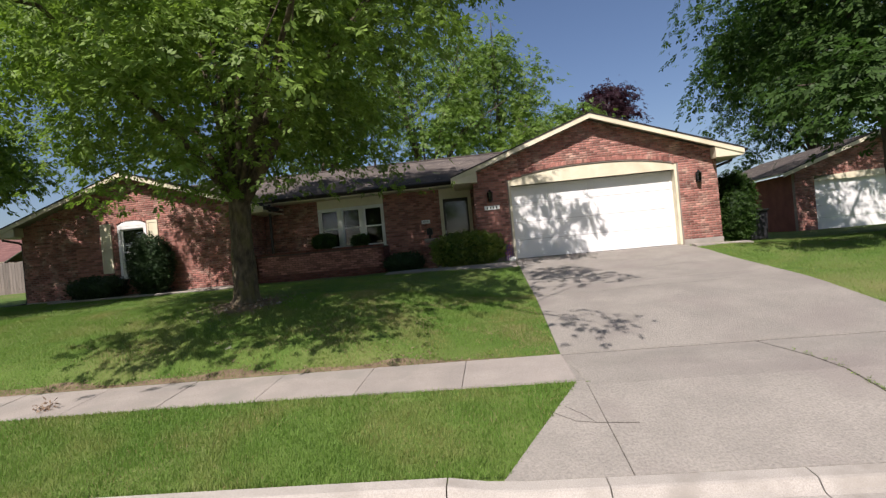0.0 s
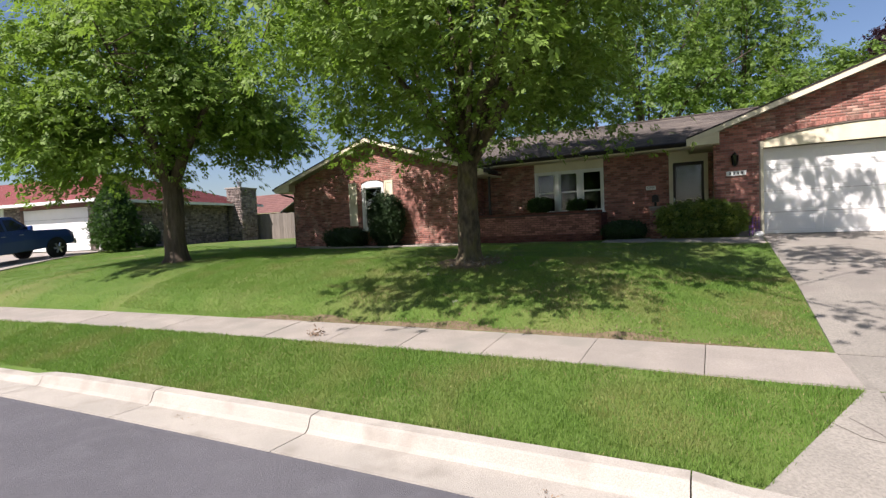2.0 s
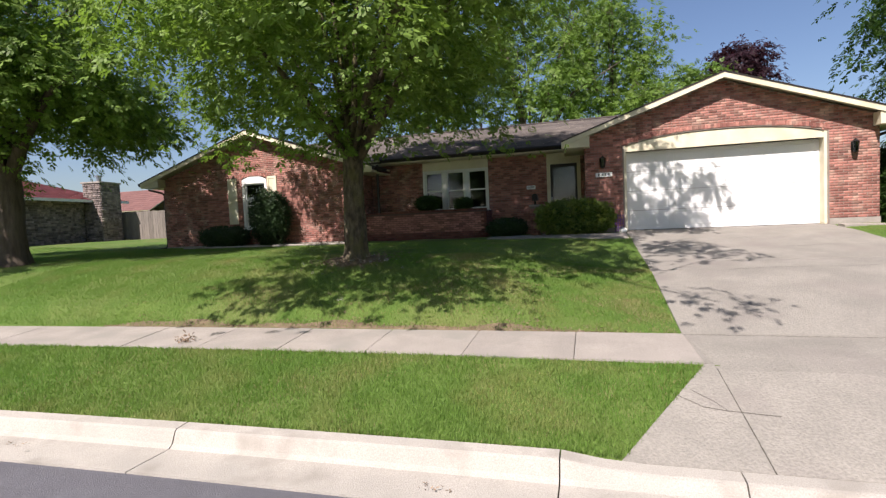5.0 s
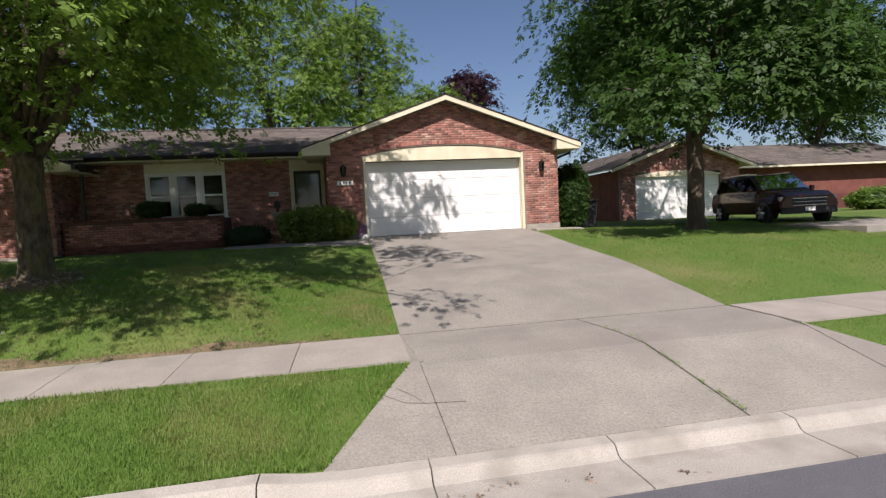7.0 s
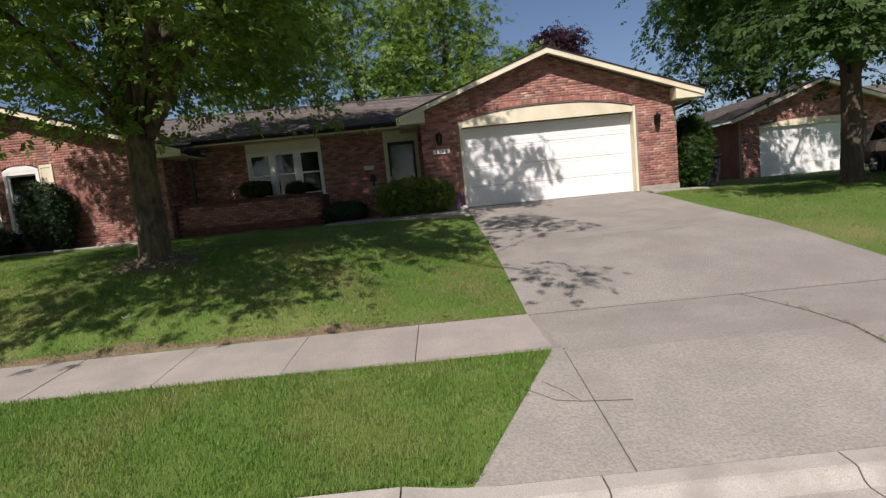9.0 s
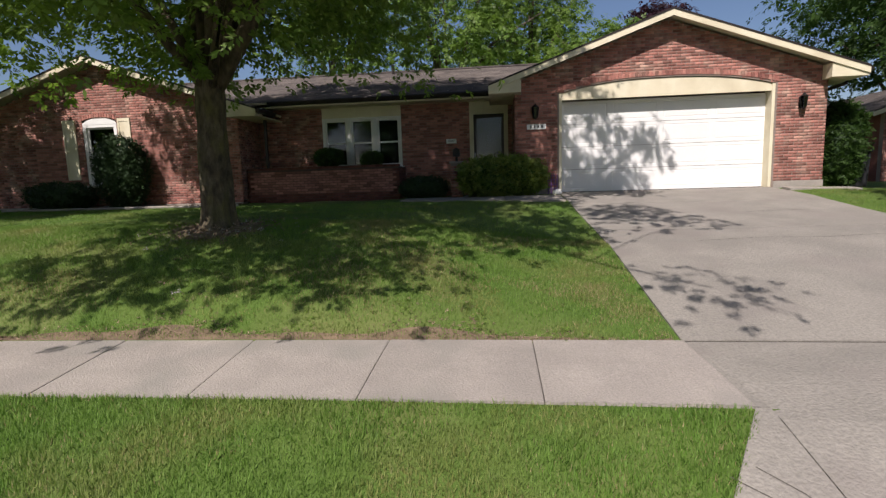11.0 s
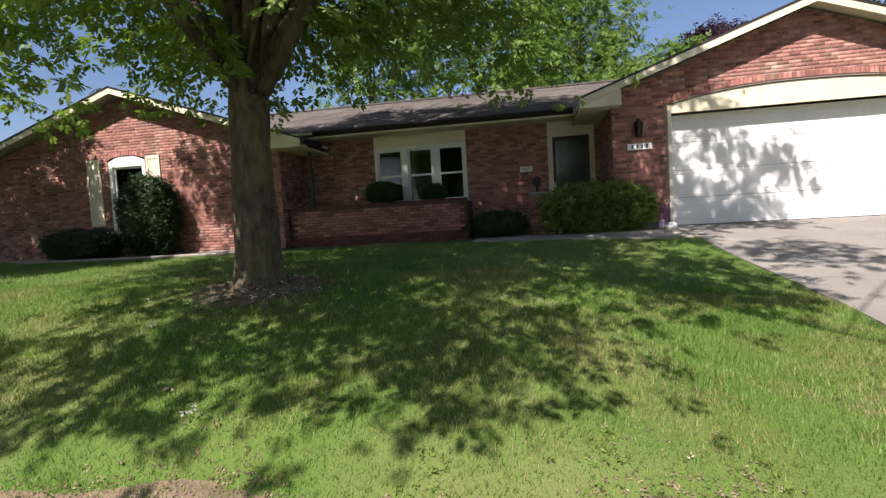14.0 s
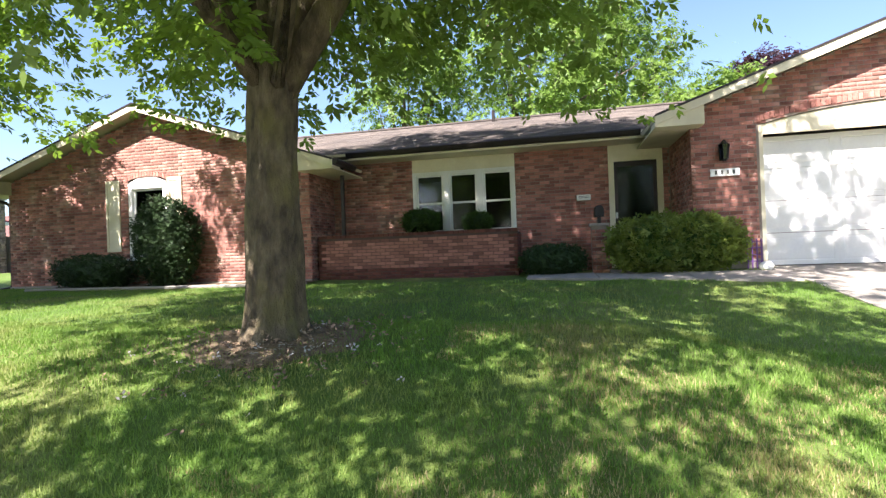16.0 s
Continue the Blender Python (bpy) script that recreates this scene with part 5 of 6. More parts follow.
# broad-leaved weeds on the bank
rng = np.random.default_rng(6)
for x, y in ((-1.75, -8.1), (-2.45, -8.0), (-0.9, -8.15), (-3.3, -8.15)):
    p = rng.normal(size=(26, 2)) * 0.09
    tagged(foliage("lawn_weed", np.stack([x + p[:, 0], y + p[:, 1], ground_height(x + p[:, 0], y + p[:, 1]) + 0.02], 1), 0.055, 4, LEAF, None, rng, -0.2, 0.5), "leafy weed at the lawn's edge", "weeds", kind="stuff")

soil = sheet("planting_bed", np.arange(-14.6, -8.0, 0.2), np.linspace(-0.62, 0.38, 6), lambda x, y: ground_height(x, y) + 0.03, SOIL)
tagged(soil, "brown mulched bed along the gable wall", "planting bed", kind="structure")
bm = bmesh.new()
xs = np.arange(-14.6, -7.9, 0.3)
tube(bm, [(x, -0.62 - 0.05 * math.sin(x), float(ground_height(x, -0.62)) + 0.035) for x in xs], [0.035] * len(xs), 6)
tagged(part("bed_edging", bm, CONCRETE), "pale concrete edging of the planting bed", "edging", kind="structure")
trellis = empty("garden_trellis", pose(-0.2, -0.1, float(ground_height(-0.2, -0.1))), "small purple lattice trellis beside the garage pier", "trellis")
for k in range(4):
    block("upright", (-0.11 + 0.07 * k, -0.09 + 0.07 * k, -0.01, 0.01, 0.0, 0.5), PURPLE, trellis, "", 0.002)
for k in range(4):
    block("crossbar", (-0.12, 0.13, -0.022, -0.0105, 0.12 + 0.11 * k, 0.135 + 0.11 * k), PURPLE, trellis, "", 0.002)
bm = bmesh.new()
bmesh.ops.create_icosphere(bm, subdivisions=2, radius=0.1)
for v in bm.verts:
    v.co = Vector((v.co.x * 1.1, v.co.y, max(-0.02, v.co.z * 0.8 + 0.05))) * (1 + 0.1 * math.sin(21 * v.co.x + 17 * v.co.y))
stone = part("garden_stone", bm, VINYL, None, "rounded white stone beside the garage pier")
stone.location = (-0.12, -0.32, float(ground_height(-0.12, -0.32)) + 0.02)
tagged(stone, category="stone")


# ---- neighbours ----
def rubble(name, u0, u1, v0, v1, m, parent, seed, holes=()):
    """Uneven rubble stones on a wall that faces its own -y."""
    rng = np.random.default_rng(seed)
    wall = blocks(name, [(u0, u1, 0, 0.2, v0, v1)], MORTAR, parent)
    wall.matrix_basis = m
    V, F = [], []
    z = v0
    while z < v1 - 0.03:
        h = min(rng.uniform(0.07, 0.15), v1 - z)
        u = u0
        while u < u1 - 0.03:
            w = min(rng.uniform(0.12, 0.38), u1 - u)
            if not any(a - 0.02 < u + w / 2 < b + 0.02 and c < z + h / 2 < d for a, b, c, d in holes):
                y = -0.015 - 0.025 * rng.random()
                g = 0.008
                i = len(V)
                V += [(u + g, 0, z + g), (u + w - g, 0, z + g), (u + w - g, 0, z + h - g), (u + g, 0, z + h - g), (u + 2 * g, y, z + 2 * g), (u + w - 2 * g, y, z + 2 * g), (u + w - 2 * g, y, z + h - 2 * g), (u + 2 * g, y, z + h - 2 * g)]
                F += [(i + 4, i + 5, i + 6, i + 7), (i, i + 1, i + 5, i + 4), (i + 1, i + 2, i + 6, i + 5), (i + 2, i + 3, i + 7, i + 6), (i + 3, i, i + 4, i + 7)]
            u += w
        z += h
    tagged(polys("stonework", V, F, STONE, wall), kind="stuff")
    return wall


def sections(parent, x0, x1, y, z0, z1):
    door = empty("garage_door", label="closed white sectional garage door")
    door.parent = parent
    h = (z1 - z0) / 4
    for i in range(4):
        block("door_section", (x0, x1, y, y + 0.05, z0 + h * i, z0 + h * (i + 1) - 0.01), WHITE, door, "", 0.006)
    return door


# the stone house to the left, turned a little with the bend of the street
LH = pose(-27.9, -0.9, 0.12, 0, 0, 8)
stone_house = empty("stone_house", LH, "single-storey stone house with red shingle roof", "house")
rubble("front_wall", -23.5, -10.6, 0, 2.45, pose(0, 0, 0), stone_house, 1)
rubble("front_wall", -7.2, -5.9, 0, 2.45, pose(0, 0, 0), stone_house, 2)
rubble("front_wall", -0.75, 0, 0, 2.45, pose(0, 0, 0), stone_house, 3)
rubble("side_wall", 0, 11.0, 0, 2.45, pose(0, 0, 0, 0, 0, 90), stone_house, 4)
block("lintel", (-5.9, -0.75, 0.0, 0.2, 2.2, 2.45), BROWN_ROOF, stone_house, "dark red boarded lintel")
sections(stone_house, -5.8, -0.85, 0.1, 0.0, 2.2)
bay = empty("bay_window", label="white framed bay window")
bay.parent = stone_house
blocks("window_frame", [(-10.6, -10.3, -0.05, 0.2, 0, 2.45), (-7.5, -7.2, -0.05, 0.2, 0, 2.45), (-10.3, -7.5, -0.05, 0.2, 1.95, 2.45), (-10.3, -7.5, -0.05, 0.2, 0, 0.55), (-8.6, -8.4, -0.04, 0.19, 0.55, 1.95)], WHITE, bay)
for a, b in ((-10.3, -8.6), (-8.4, -7.5)):
    block("pane", (a, b, 0.08, 0.09, 0.55, 1.95), CAR_GLASS, bay, "", 0.0)
block("front_door", (-13.2, -12.3, -0.03, -0.045, 0, 2.1), BROWN_ROOF, stone_house, "dark red front door")
blocks("core", [(-23.5, -0.2, 0.25, 10.8, 0, 2.44)], INTERIOR, stone_house)


def hip_roof(x0, x1, y0, y1, z, rise, mat, parent, inset):
    ym = (y0 + y1) / 2
    r0, r1 = (x0 + inset, ym, z + rise), (x1 - inset, ym, z + rise)
    a, b, c, d = (x0, y0, z), (x1, y0, z), (x1, y1, z), (x0, y1, z)
    for e0, e1, k0, k1 in ((a, b, r0, r1), (c, d, r1, r0), (b, c, r1, r1), (d, a, r0, r0)):
        k1 = (k1[0] + 0.001, k1[1] + 0.001, k1[2]) if k0 == k1 else k1
        shingle_slope("roof_slope", e0, e1, k0, k1, parent, mat, course=0.3)


hip_roof(-24.0, 0.6, -0.6, 11.4, 2.5, 2.15, RED_ROOF, stone_house, 6.2)
blocks("fascia", [(-24.0, 0.6, -0.63, -0.6, 2.36, 2.51), (0.6, 0.63, -0.6, 11.4, 2.36, 2.51)], VINYL, stone_house, "white gutter and fascia")
block("soffit", (-24.0, 0.6, -0.6, 11.4, 2.4, 2.43), VINYL, stone_house, "", 0.0)
block("downspout", (0.02, 0.1, -0.12, -0.03, 0.0, 2.45), VINYL, stone_house, "white downspout")
chim = empty("chimney", label="tall grey stone chimney with flue")
chim.parent = stone_house
rubble("chimney_face", 0, 1.1, -0.2, 3.45, pose(0.05, 8.6, 0, 0, 0, 0), chim, 7)
rubble("chimney_face", 0, 1.5, -0.2, 3.45, pose(1.15, 8.6, 0, 0, 0, 90), chim, 8)
block("chimney_core", (0.1, 1.1, 8.65, 10.0, -0.2, 3.44), MORTAR, chim)
block("chimney_cap", (-0.02, 1.22, 8.52, 10.15, 3.45, 3.55), CONCRETE, chim, "", 0.01)
bm = bmesh.new()
tube(bm, [(0.6, 9.2, 3.55), (0.6, 9.2, 3.85), (0.6, 9.2, 3.86), (0.6, 9.2, 3.95)], [0.13, 0.13, 0.2, 0.2], 10)
part("flue", bm, ALLOY, chim, "metal flue cap")
slab("driveway_slab", [(-33.5, -9.3), (-23.4, -8.9), (-27.6, -0.75), (-34.5, -1.4)], lambda x, y: float(ground_height(x, y)) + 0.05, 0.15, CONCRETE, None)
for ob in scene.objects:
    if ob.name.startswith("driveway_slab"):
        tagged(ob, "pale concrete driveway of the stone house", "driveway", kind="structure")

# house behind and fence
back = empty("brown_roof_house", pose(-50.0, 19.0, 0.2), "distant brick house with reddish brown roof", "house")
block("wall", (0, 14, 0, 6, -0.2, 2.3), BRICK_DARK, back)
shingle_slope("roof_slope", (-0.6, -0.6, 2.3), (14.6, -0.6, 2.3), (-0.6, 3, 4.3), (14.6, 3, 4.3), back, BROWN_ROOF, course=0.4)
shingle_slope("roof_slope", (-0.6, 6.6, 2.3), (14.6, 6.6, 2.3), (-0.6, 3, 4.3), (14.6, 3, 4.3), back, BROWN_ROOF, course=0.4)
for x in (3.0, 9.5):
    w = block("window", (x, x + 1.4, -0.04, -0.005, 1.0, 2.0), CAR_GLASS, back, "dark window")
    block("window_frame", (x - 0.06, x + 1.46, -0.03, -0.002, 0.94, 2.06), WHITE, w)
fence = empty("board_fence", pose(-31.5, 9.0, 0.2, 0, 0, 10), "weathered grey wooden board fence", "fence")
for k in range(78):
    h = 1.72 + 0.02 * math.sin(k * 1.7)
    block("board", (0.15 * k, 0.15 * k + 0.14, 0, 0.02, -0.1, h), FENCE_WOOD, fence, "", 0.0)
for k in range(5):
    block("post", (2.4 * k, 2.4 * k + 0.1, 0.021, 0.12, -0.1, 1.8), FENCE_WOOD, fence, "", 0.0)

shrub("conifer", "dense dark green conical evergreen before the stone house", -25.9, -1.3, (1.25, 1.2, 1.75), LEAF_DEEP, 15, 4500, 0.18, 2.2, "evergreen", cone=0.85)
shrub("side_shrub", "dark shrub at the corner of the stone house", -26.9, 0.9, (0.5, 0.5, 0.6), LEAF_YEW, 16, 1500, 0.14, 2.2)

# the brick house to the right
brick2 = empty("neighbour_house", pose(12.6, 8.0, -0.2), "neighbour's brick ranch house with white garage door", "house")


def right_spans(v):
    top = (3.95 - v) / 0.36
    s = [(max(0.0, 3.3 - top), min(6.6, 3.3 + top))] if top > 0.05 else []
    return cut(s, 0.8, 5.5) if v < 2.35 else s


w2 = blocks("garage_wall", [(0, 0.8, 0, 0.2, -0.2, 2.6), (5.5, 6.6, 0, 0.2, -0.2, 2.6), (0.8, 5.5, 0, 0.2, 2.35, 2.6)], MORTAR, brick2)
prism("gable", [(0, 2.6), (6.6, 2.6), (3.3, 3.78)], "y", 0.0, 0.2, MORTAR, brick2)
lay_bricks(w2, right_spans, 0.0, 3.75, mat=BRICK)
sections(brick2, 0.8, 5.5, 0.12, 0.0, 2.15)
prism("garage_header", [(0.8, 2.14)] + [(x, arch_height(x, 0.8, 5.5, 2.22, 0.2)) for x in np.linspace(0.8, 5.5, 11)] + [(5.5, 2.14)], "y", -0.014, 0.1, CREAM, brick2, "cream arched header board")
zr = 4.0 - 0.36 * 3.95
shingle_slope("garage_roof", (-0.65, -0.4, zr), (-0.65, 9, zr), (3.3, -0.4, 4.0), (3.3, 9, 4.0), brick2)
shingle_slope("garage_roof", (7.25, -0.4, zr), (7.25, 9, zr), (3.3, -0.4, 4.0), (3.3, 9, 4.0), brick2)
rake(-0.65, zr, 3.3, 4.0, -0.43, brick2, 0.18)
rake(7.25, zr, 3.3, 4.0, -0.43, brick2, 0.18)
# Side walls take the darker brick, their shade put into the colour.
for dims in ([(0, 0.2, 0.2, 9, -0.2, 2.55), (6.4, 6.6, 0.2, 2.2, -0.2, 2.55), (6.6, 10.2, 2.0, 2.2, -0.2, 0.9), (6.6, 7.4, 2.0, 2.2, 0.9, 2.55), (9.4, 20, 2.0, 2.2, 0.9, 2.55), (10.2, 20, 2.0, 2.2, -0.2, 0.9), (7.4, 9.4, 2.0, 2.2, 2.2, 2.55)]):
    block("side_wall", dims, BRICK_DARK, brick2, "", 0.0)
fw = empty("front_window", label="cream framed triple window")
fw.parent = brick2
blocks("window_frame", [(7.4 + 0.62 * k, 7.5 + 0.62 * k, 1.98, 2.1, 0.9, 2.2) for k in range(4)] + [(7.4, 9.4, 1.985, 2.1, 2.1, 2.2), (7.4, 9.4, 1.985, 2.1, 0.9, 0.98)], CREAM, fw)
block("pane", (7.45, 9.35, 2.06, 2.07, 0.95, 2.15), CAR_GLASS, fw, "", 0.0)
shingle_slope("main_roof", (6.9, 1.4, 2.6), (21, 1.4, 2.6), (5.0, 5.4, 4.2), (21, 5.4, 4.2), brick2)
block("gutter", (7.2, 20, 1.3, 1.4, 2.5, 2.6), CREAM, brick2, "cream gutter")
# low rear wing with a gable towards the street
prism("wing_wall", [(-5.2, -0.2), (-0.1, -0.2), (-0.1, 1.75), (-2.6, 2.6), (-5.2, 1.75)], "y", 7.0, 7.2, BRICK_DARK, brick2)
shingle_slope("wing_roof", (-6.5, 6.6, 2.35), (-0.2, 6.6, 1.45), (-6.5, 11.0, 4.3), (1.5, 11.0, 4.3), brick2)
block("neighbour_drive", (12.1, 18.4, -4.5, 8.0, -0.6, -0.262), CONCRETE, None)
tagged(bpy.data.objects["neighbour_drive"], "pale concrete driveway of the neighbour", "driveway", kind="structure")
shrub("low_hedge", "low light green hedge before the neighbour's house", 24.5, 5.0, (1.9, 0.8, 0.5), LEAF_FRESH, 17, 2500, 0.2, 2.6)
cart = empty("wheeled_bin", pose(7.9, 2.2, float(ground_height(7.9, 2.2))), "black wheeled rubbish bin in the shade", "bin")
prism("bin_body", [(-0.27, 0.05), (0.27, 0.05), (0.32, 0.95), (-0.32, 0.95)], "y", -0.3, 0.3, PLASTIC, cart, "", 0.02)
block("bin_lid", (-0.34, 0.34, -0.36, 0.34, 0.95, 1.02), PLASTIC, cart, "", 0.02)
for s in (-0.28, 0.28):
    bm = bmesh.new()
    tube(bm, [(s - 0.03, 0.26, 0.12), (s + 0.03, 0.26, 0.12)], [0.12, 0.12], 14)
    part("wheel", bm, RUBBER, cart)


# ---- vehicles ----
def wheel(car, x, y, r, w):
    """A wheel whose axle runs along x."""
    bm = bmesh.new()
    tube(bm, [(x - w / 2, y, r), (x - w / 2 + 0.02, y, r), (x - w * 0.3, y, r), (x + w * 0.3, y, r), (x + w / 2 - 0.02, y, r), (x + w / 2, y, r)], [r * 0.62, r * 0.9, r, r, r * 0.9, r * 0.62], 24)
    ty = part("wheel", bm, RUBBER, car, "black tyre", True)
    out = 1 if x > 0 else -1
    xo = x + out * (w / 2 - 0.01)
    bm = bmesh.new()
    tube(bm, [(xo - out * 0.03, y, r), (xo, y, r), (xo + out * 0.004, y, r)], [r * 0.64, r * 0.64, r * 0.55], 24)
    part("rim", bm, PLASTIC, ty)
    bm = bmesh.new()
    for k in range(6):
        a = 2 * math.pi * k / 6
        d = Vector((0, math.cos(a), math.sin(a)))
        c = Vector((xo + out * 0.012, y, r))
        tube(bm, [c + d * 0.03, c + d * r * 0.6], [0.05, 0.045], 5)
    tube(bm, [(xo, y, r), (xo + out * 0.025, y, r)], [0.06, 0.05], 10)
    part("spokes", bm, ALLOY, ty, "alloy spokes")


def shell(name, sections_, mat, car, label="", bevel=0.03, bulge=True):
    """A body lofted along y: rows of (y, half width low, half width high, z low, z high)."""
    bm = bmesh.new()
    prev = None
    for y, wl, wh, zl, zh in sections_:
        zm = zl + (zh - zl) * 0.55
        wm = wl + 0.03 if bulge else wl + (wh - wl) * 0.5
        ring = [bm.verts.new(p) for p in ((-wl, y, zl), (wl, y, zl), (wm, y, zm), (wh, y, zh), (-wh, y, zh), (-wm, y, zm))]
        if prev:
            for k in range(6):
                bm.faces.new((prev[k], prev[(k + 1) % 6], ring[(k + 1) % 6], ring[k]))
        else:
            bm.faces.new(ring[::-1])
        prev = ring
    bm.faces.new(prev)
    bmesh.ops.recalc_face_normals(bm, faces=bm.faces)
    bmesh.ops.bevel(bm, geom=[e for e in bm.edges if e.calc_face_angle(0) > 0.35], offset=bevel, segments=2, affect="EDGES")
    return part(name, bm, mat, car, label, False)


def side_glass(car, ys, z0, z1, wl, wh, name="side_window"):
    for s in (-1, 1):
        for ya, yb, yc, yd in ys:
            bm = bmesh.new()
            o = 0.006
            bm.faces.new([bm.verts.new(p) for p in ((s * (wl + o), ya, z0), (s * (wl + o), yb, z0), (s * (wh + o), yc, z1), (s * (wh + o), yd, z1))])
            g = bmesh.ops.extrude_face_region(bm, geom=list(bm.faces))
            for v in g["geom"]:
                if isinstance(v, bmesh.types.BMVert):
                    v.co.x -= s * 0.02
            bmesh.ops.recalc_face_normals(bm, faces=bm.faces)
            part(name, bm, CAR_GLASS, car, "dark tinted window")


def pickup(m):
    car = empty("pickup_truck", m, "blue crew-cab pickup truck parked on the neighbour's drive", "truck")
    shell("body", [(-2.95, 0.9, 0.9, 0.62, 1.30), (-2.88, 0.95, 0.95, 0.5, 1.36), (-1.2, 0.97, 0.96, 0.45, 1.36), (-1.15, 0.97, 0.95, 0.45, 1.30), (1.0, 0.97, 0.95, 0.45, 1.28), (1.1, 0.97, 0.93, 0.45, 1.26), (2.65, 0.95, 0.86, 0.5, 1.16), (2.9, 0.88, 0.78, 0.55, 1.02)], BLUE_PAINT, car)
    block("bed_well", (-0.78, 0.78, -2.8, -1.3, 1.3, 1.372), PLASTIC, car, "dark bed opening")
    shell("cab", [(-1.12, 0.90, 0.72, 1.25, 1.86), (-0.98, 0.91, 0.74, 1.25, 1.93), (0.35, 0.91, 0.74, 1.25, 1.93), (1.12, 0.90, 0.70, 1.22, 1.30)], BLUE_PAINT, car, bulge=False)
    side_glass(car, [(-1.0, -0.12, -0.16, -0.82), (-0.02, 0.85, 0.3, -0.05)], 1.36, 1.82, 0.885, 0.775)
    bm = bmesh.new()
    bm.faces.new([bm.verts.new(p) for p in ((-0.76, -1.135, 1.36), (0.76, -1.135, 1.36), (0.66, -1.125, 1.80), (-0.66, -1.125, 1.80))])
    part("rear_window", bm, CAR_GLASS, car, "dark rear window")
    bm = bmesh.new()
    bm.faces.new([bm.verts.new(p) for p in ((-0.78, 1.03, 1.38), (0.78, 1.03, 1.38), (0.7, 0.45, 1.88), (-0.7, 0.45, 1.88))])
    part("windscreen", bm, CAR_GLASS, car, "dark windscreen")
    block("rear_bumper", (-0.93, 0.93, -3.06, -2.9, 0.5, 0.68), ALLOY, car, "chrome rear bumper", 0.02)
    block("front_bumper", (-0.9, 0.9, 2.85, 2.98, 0.45, 0.68), ALLOY, car, "chrome front bumper", 0.02)
    block("number_plate", (-0.16, 0.16, -3.075, -3.062, 0.52, 0.66), WHITE, car, "white number plate")
    block("tailgate", (-0.72, 0.72, -2.985, -2.94, 0.74, 1.28), BLUE_PAINT, car, "", 0.01)
    for s in (-1, 1):
        block("tail_lamp", (s * 0.86 - 0.09, s * 0.86 + 0.09, -2.99, -2.86, 0.86, 1.24), TAIL_RED, car, "red tail lamp", 0.015)
        block("headlamp", (s * 0.74 - 0.12, s * 0.74 + 0.12, 2.78, 2.915, 0.8, 1.0), LAMP_CLEAR, car, "clear headlamp", 0.015)
        block("wing_mirror", (s * 1.08 - 0.1, s * 1.08 + 0.1, 0.72, 0.84, 1.3, 1.5), BLUE_PAINT, car, "", 0.03)
        for y in (-0.2, 0.68 - 0.75 + 0.6):
            block("door_handle", (s * 0.985 - 0.02, s * 0.985 + 0.02, y - 0.16, y, 1.14, 1.17), ALLOY, car, "chrome door handle")
        for y in (-1.85, 1.9):
            bm = bmesh.new()
            tube(bm, [(s * 0.9, y, 0.4), (s * 1.003, y, 0.4)], [0.47, 0.47], 22)
            part("wheel_arch", bm, PLASTIC, car, "dark wheel arch")
            wheel(car, s * 0.93, y, 0.39, 0.26)
    return car


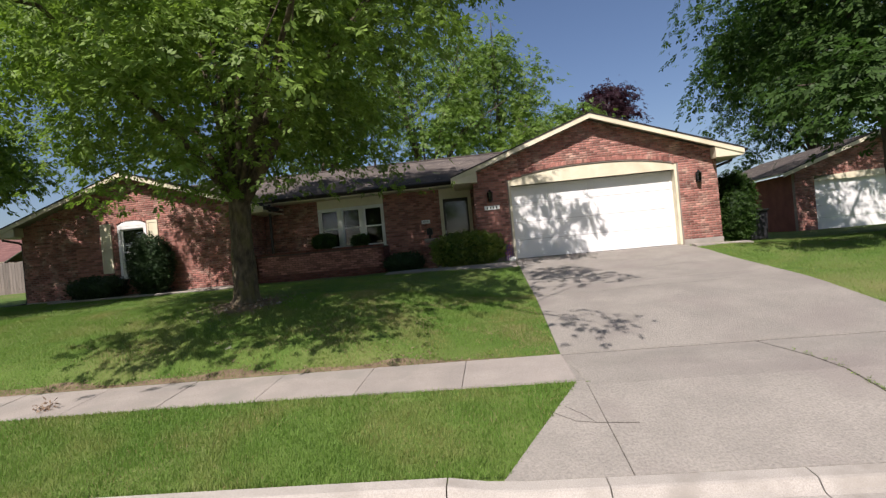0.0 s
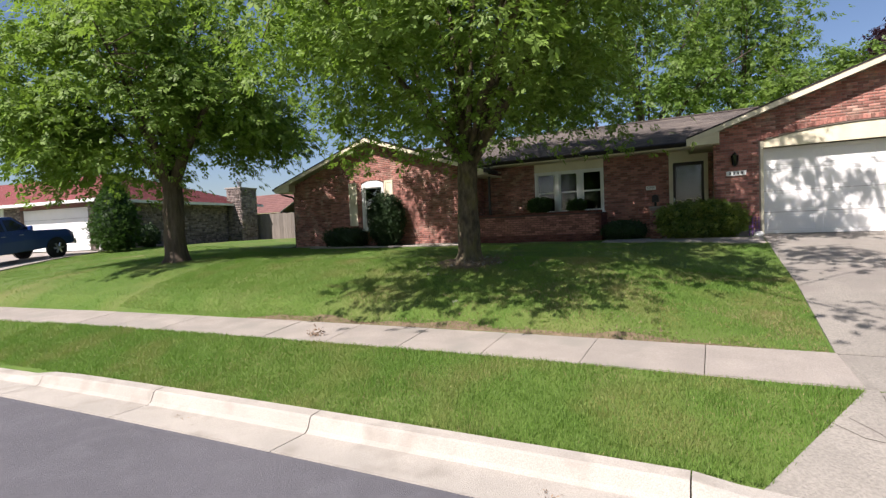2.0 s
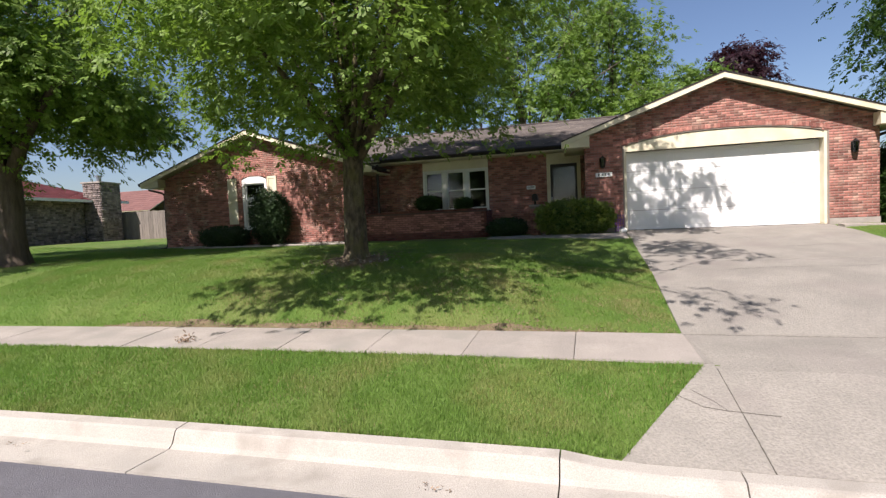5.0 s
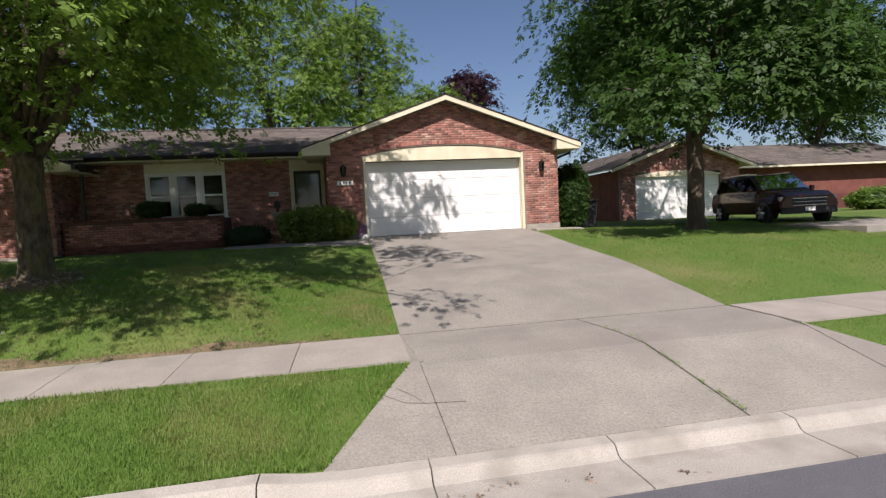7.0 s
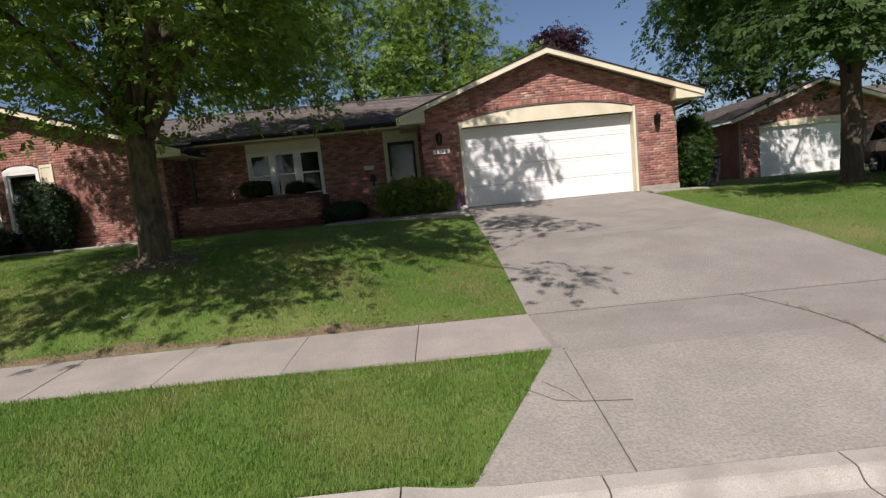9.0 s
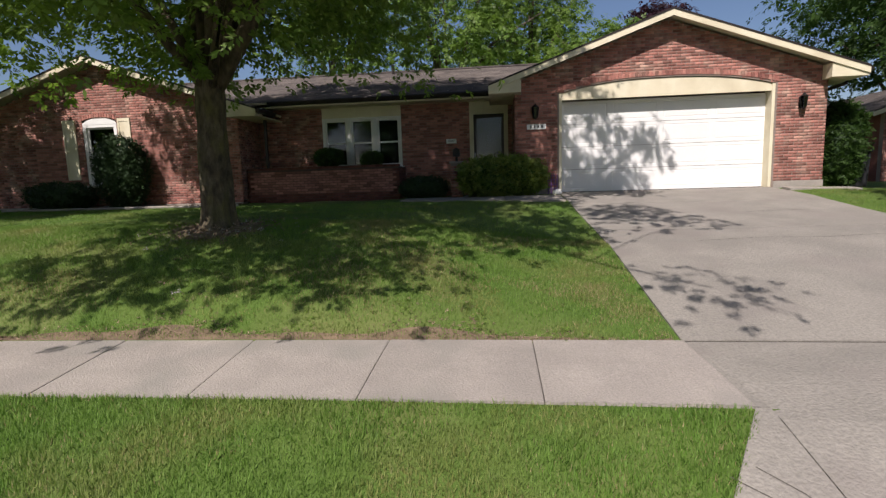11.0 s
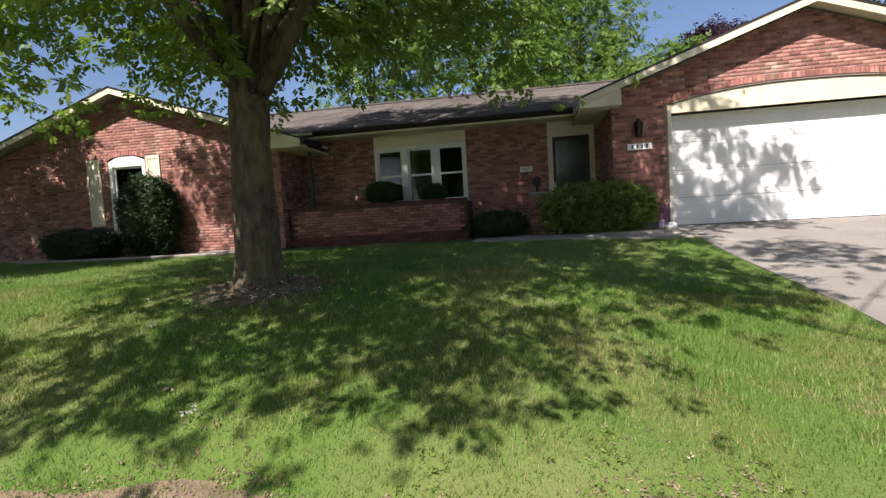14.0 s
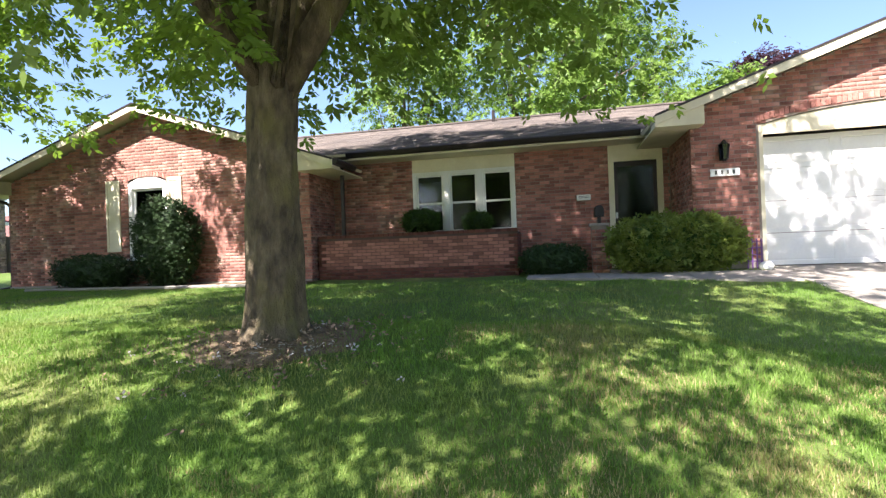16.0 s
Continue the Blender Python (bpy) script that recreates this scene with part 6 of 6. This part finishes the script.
def suv(m):
    car = empty("suv", m, "dark red five-door sport utility car in tree shade", "car")
    shell("body", [(-2.3, 0.8, 0.8, 0.45, 0.95), (-2.2, 0.88, 0.86, 0.35, 1.05), (-1.4, 0.92, 0.9, 0.3, 1.08), (0.9, 0.92, 0.88, 0.3, 1.05), (1.9, 0.9, 0.8, 0.32, 0.98), (2.25, 0.82, 0.7, 0.4, 0.84)], RED_PAINT, car)
    shell("cabin", [(-2.15, 0.82, 0.66, 1.0, 1.42), (-1.9, 0.85, 0.7, 1.0, 1.62), (-0.6, 0.87, 0.72, 1.0, 1.68), (0.3, 0.87, 0.7, 1.0, 1.62), (1.15, 0.85, 0.66, 0.98, 1.04)], RED_PAINT, car, bulge=False)
    side_glass(car, [(-1.95, -1.15, -1.2, -1.7), (-1.05, -0.2, -0.22, -1.05), (-0.1, 0.85, 0.25, -0.1)], 1.1, 1.54, 0.855, 0.755)
    bm = bmesh.new()
    bm.faces.new([bm.verts.new(p) for p in ((-0.74, 1.06, 1.1), (0.74, 1.06, 1.1), (0.64, 0.36, 1.6), (-0.64, 0.36, 1.6))])
    part("windscreen", bm, CAR_GLASS, car, "dark windscreen")
    block("grille", (-0.5, 0.5, 2.2, 2.265, 0.55, 0.78), PLASTIC, car, "black grille", 0.02)
    blocks("grille_bar", [(-0.5, 0.5, 2.262, 2.275, 0.76, 0.785), (-0.48, 0.48, 2.262, 2.275, 0.655, 0.67), (-0.5, 0.5, 2.262, 2.275, 0.55, 0.57)], ALLOY, car, "chrome grille bar")
    block("front_bumper", (-0.82, 0.82, 2.14, 2.28, 0.3, 0.5), PLASTIC, car, "dark lower bumper", 0.03)
    block("number_plate", (-0.15, 0.15, 2.285, 2.295, 0.38, 0.5), WHITE, car, "white number plate")
    for s in (-1, 1):
        block("headlamp", (s * 0.68 - 0.15, s * 0.68 + 0.15, 2.05, 2.2, 0.68, 0.84), LAMP_CLEAR, car, "clear headlamp", 0.02)
        block("tail_lamp", (s * 0.74 - 0.1, s * 0.74 + 0.1, -2.3, -2.16, 0.8, 1.0), TAIL_RED, car, "red tail lamp", 0.02)
        block("wing_mirror", (s * 1.0 - 0.08, s * 1.0 + 0.08, 0.72, 0.82, 1.05, 1.2), RED_PAINT, car, "", 0.03)
        block("roof_rail", (s * 0.66 - 0.02, s * 0.66 + 0.02, -1.7, 0.1, 1.67, 1.71), ALLOY, car, "silver roof rail")
        for y in (-0.62, 0.3):
            block("door_handle", (s * 0.95 - 0.02, s * 0.95 + 0.02, y - 0.14, y, 0.93, 0.96), ALLOY, car, "chrome door handle")
        for y in (-1.4, 1.42):
            bm = bmesh.new()
            tube(bm, [(s * 0.85, y, 0.35), (s * 0.945, y, 0.35)], [0.41, 0.41], 22)
            part("wheel_arch", bm, PLASTIC, car, "dark wheel arch")
            wheel(car, s * 0.87, y, 0.345, 0.23)
    return car


pickup(pose(-27.4, -5.3, float(ground_height(-27.4, -5.3)) + 0.05, 6.3, 0, 16))
suv(pose(13.9, 0.5, -0.262, 0, 0, 166))
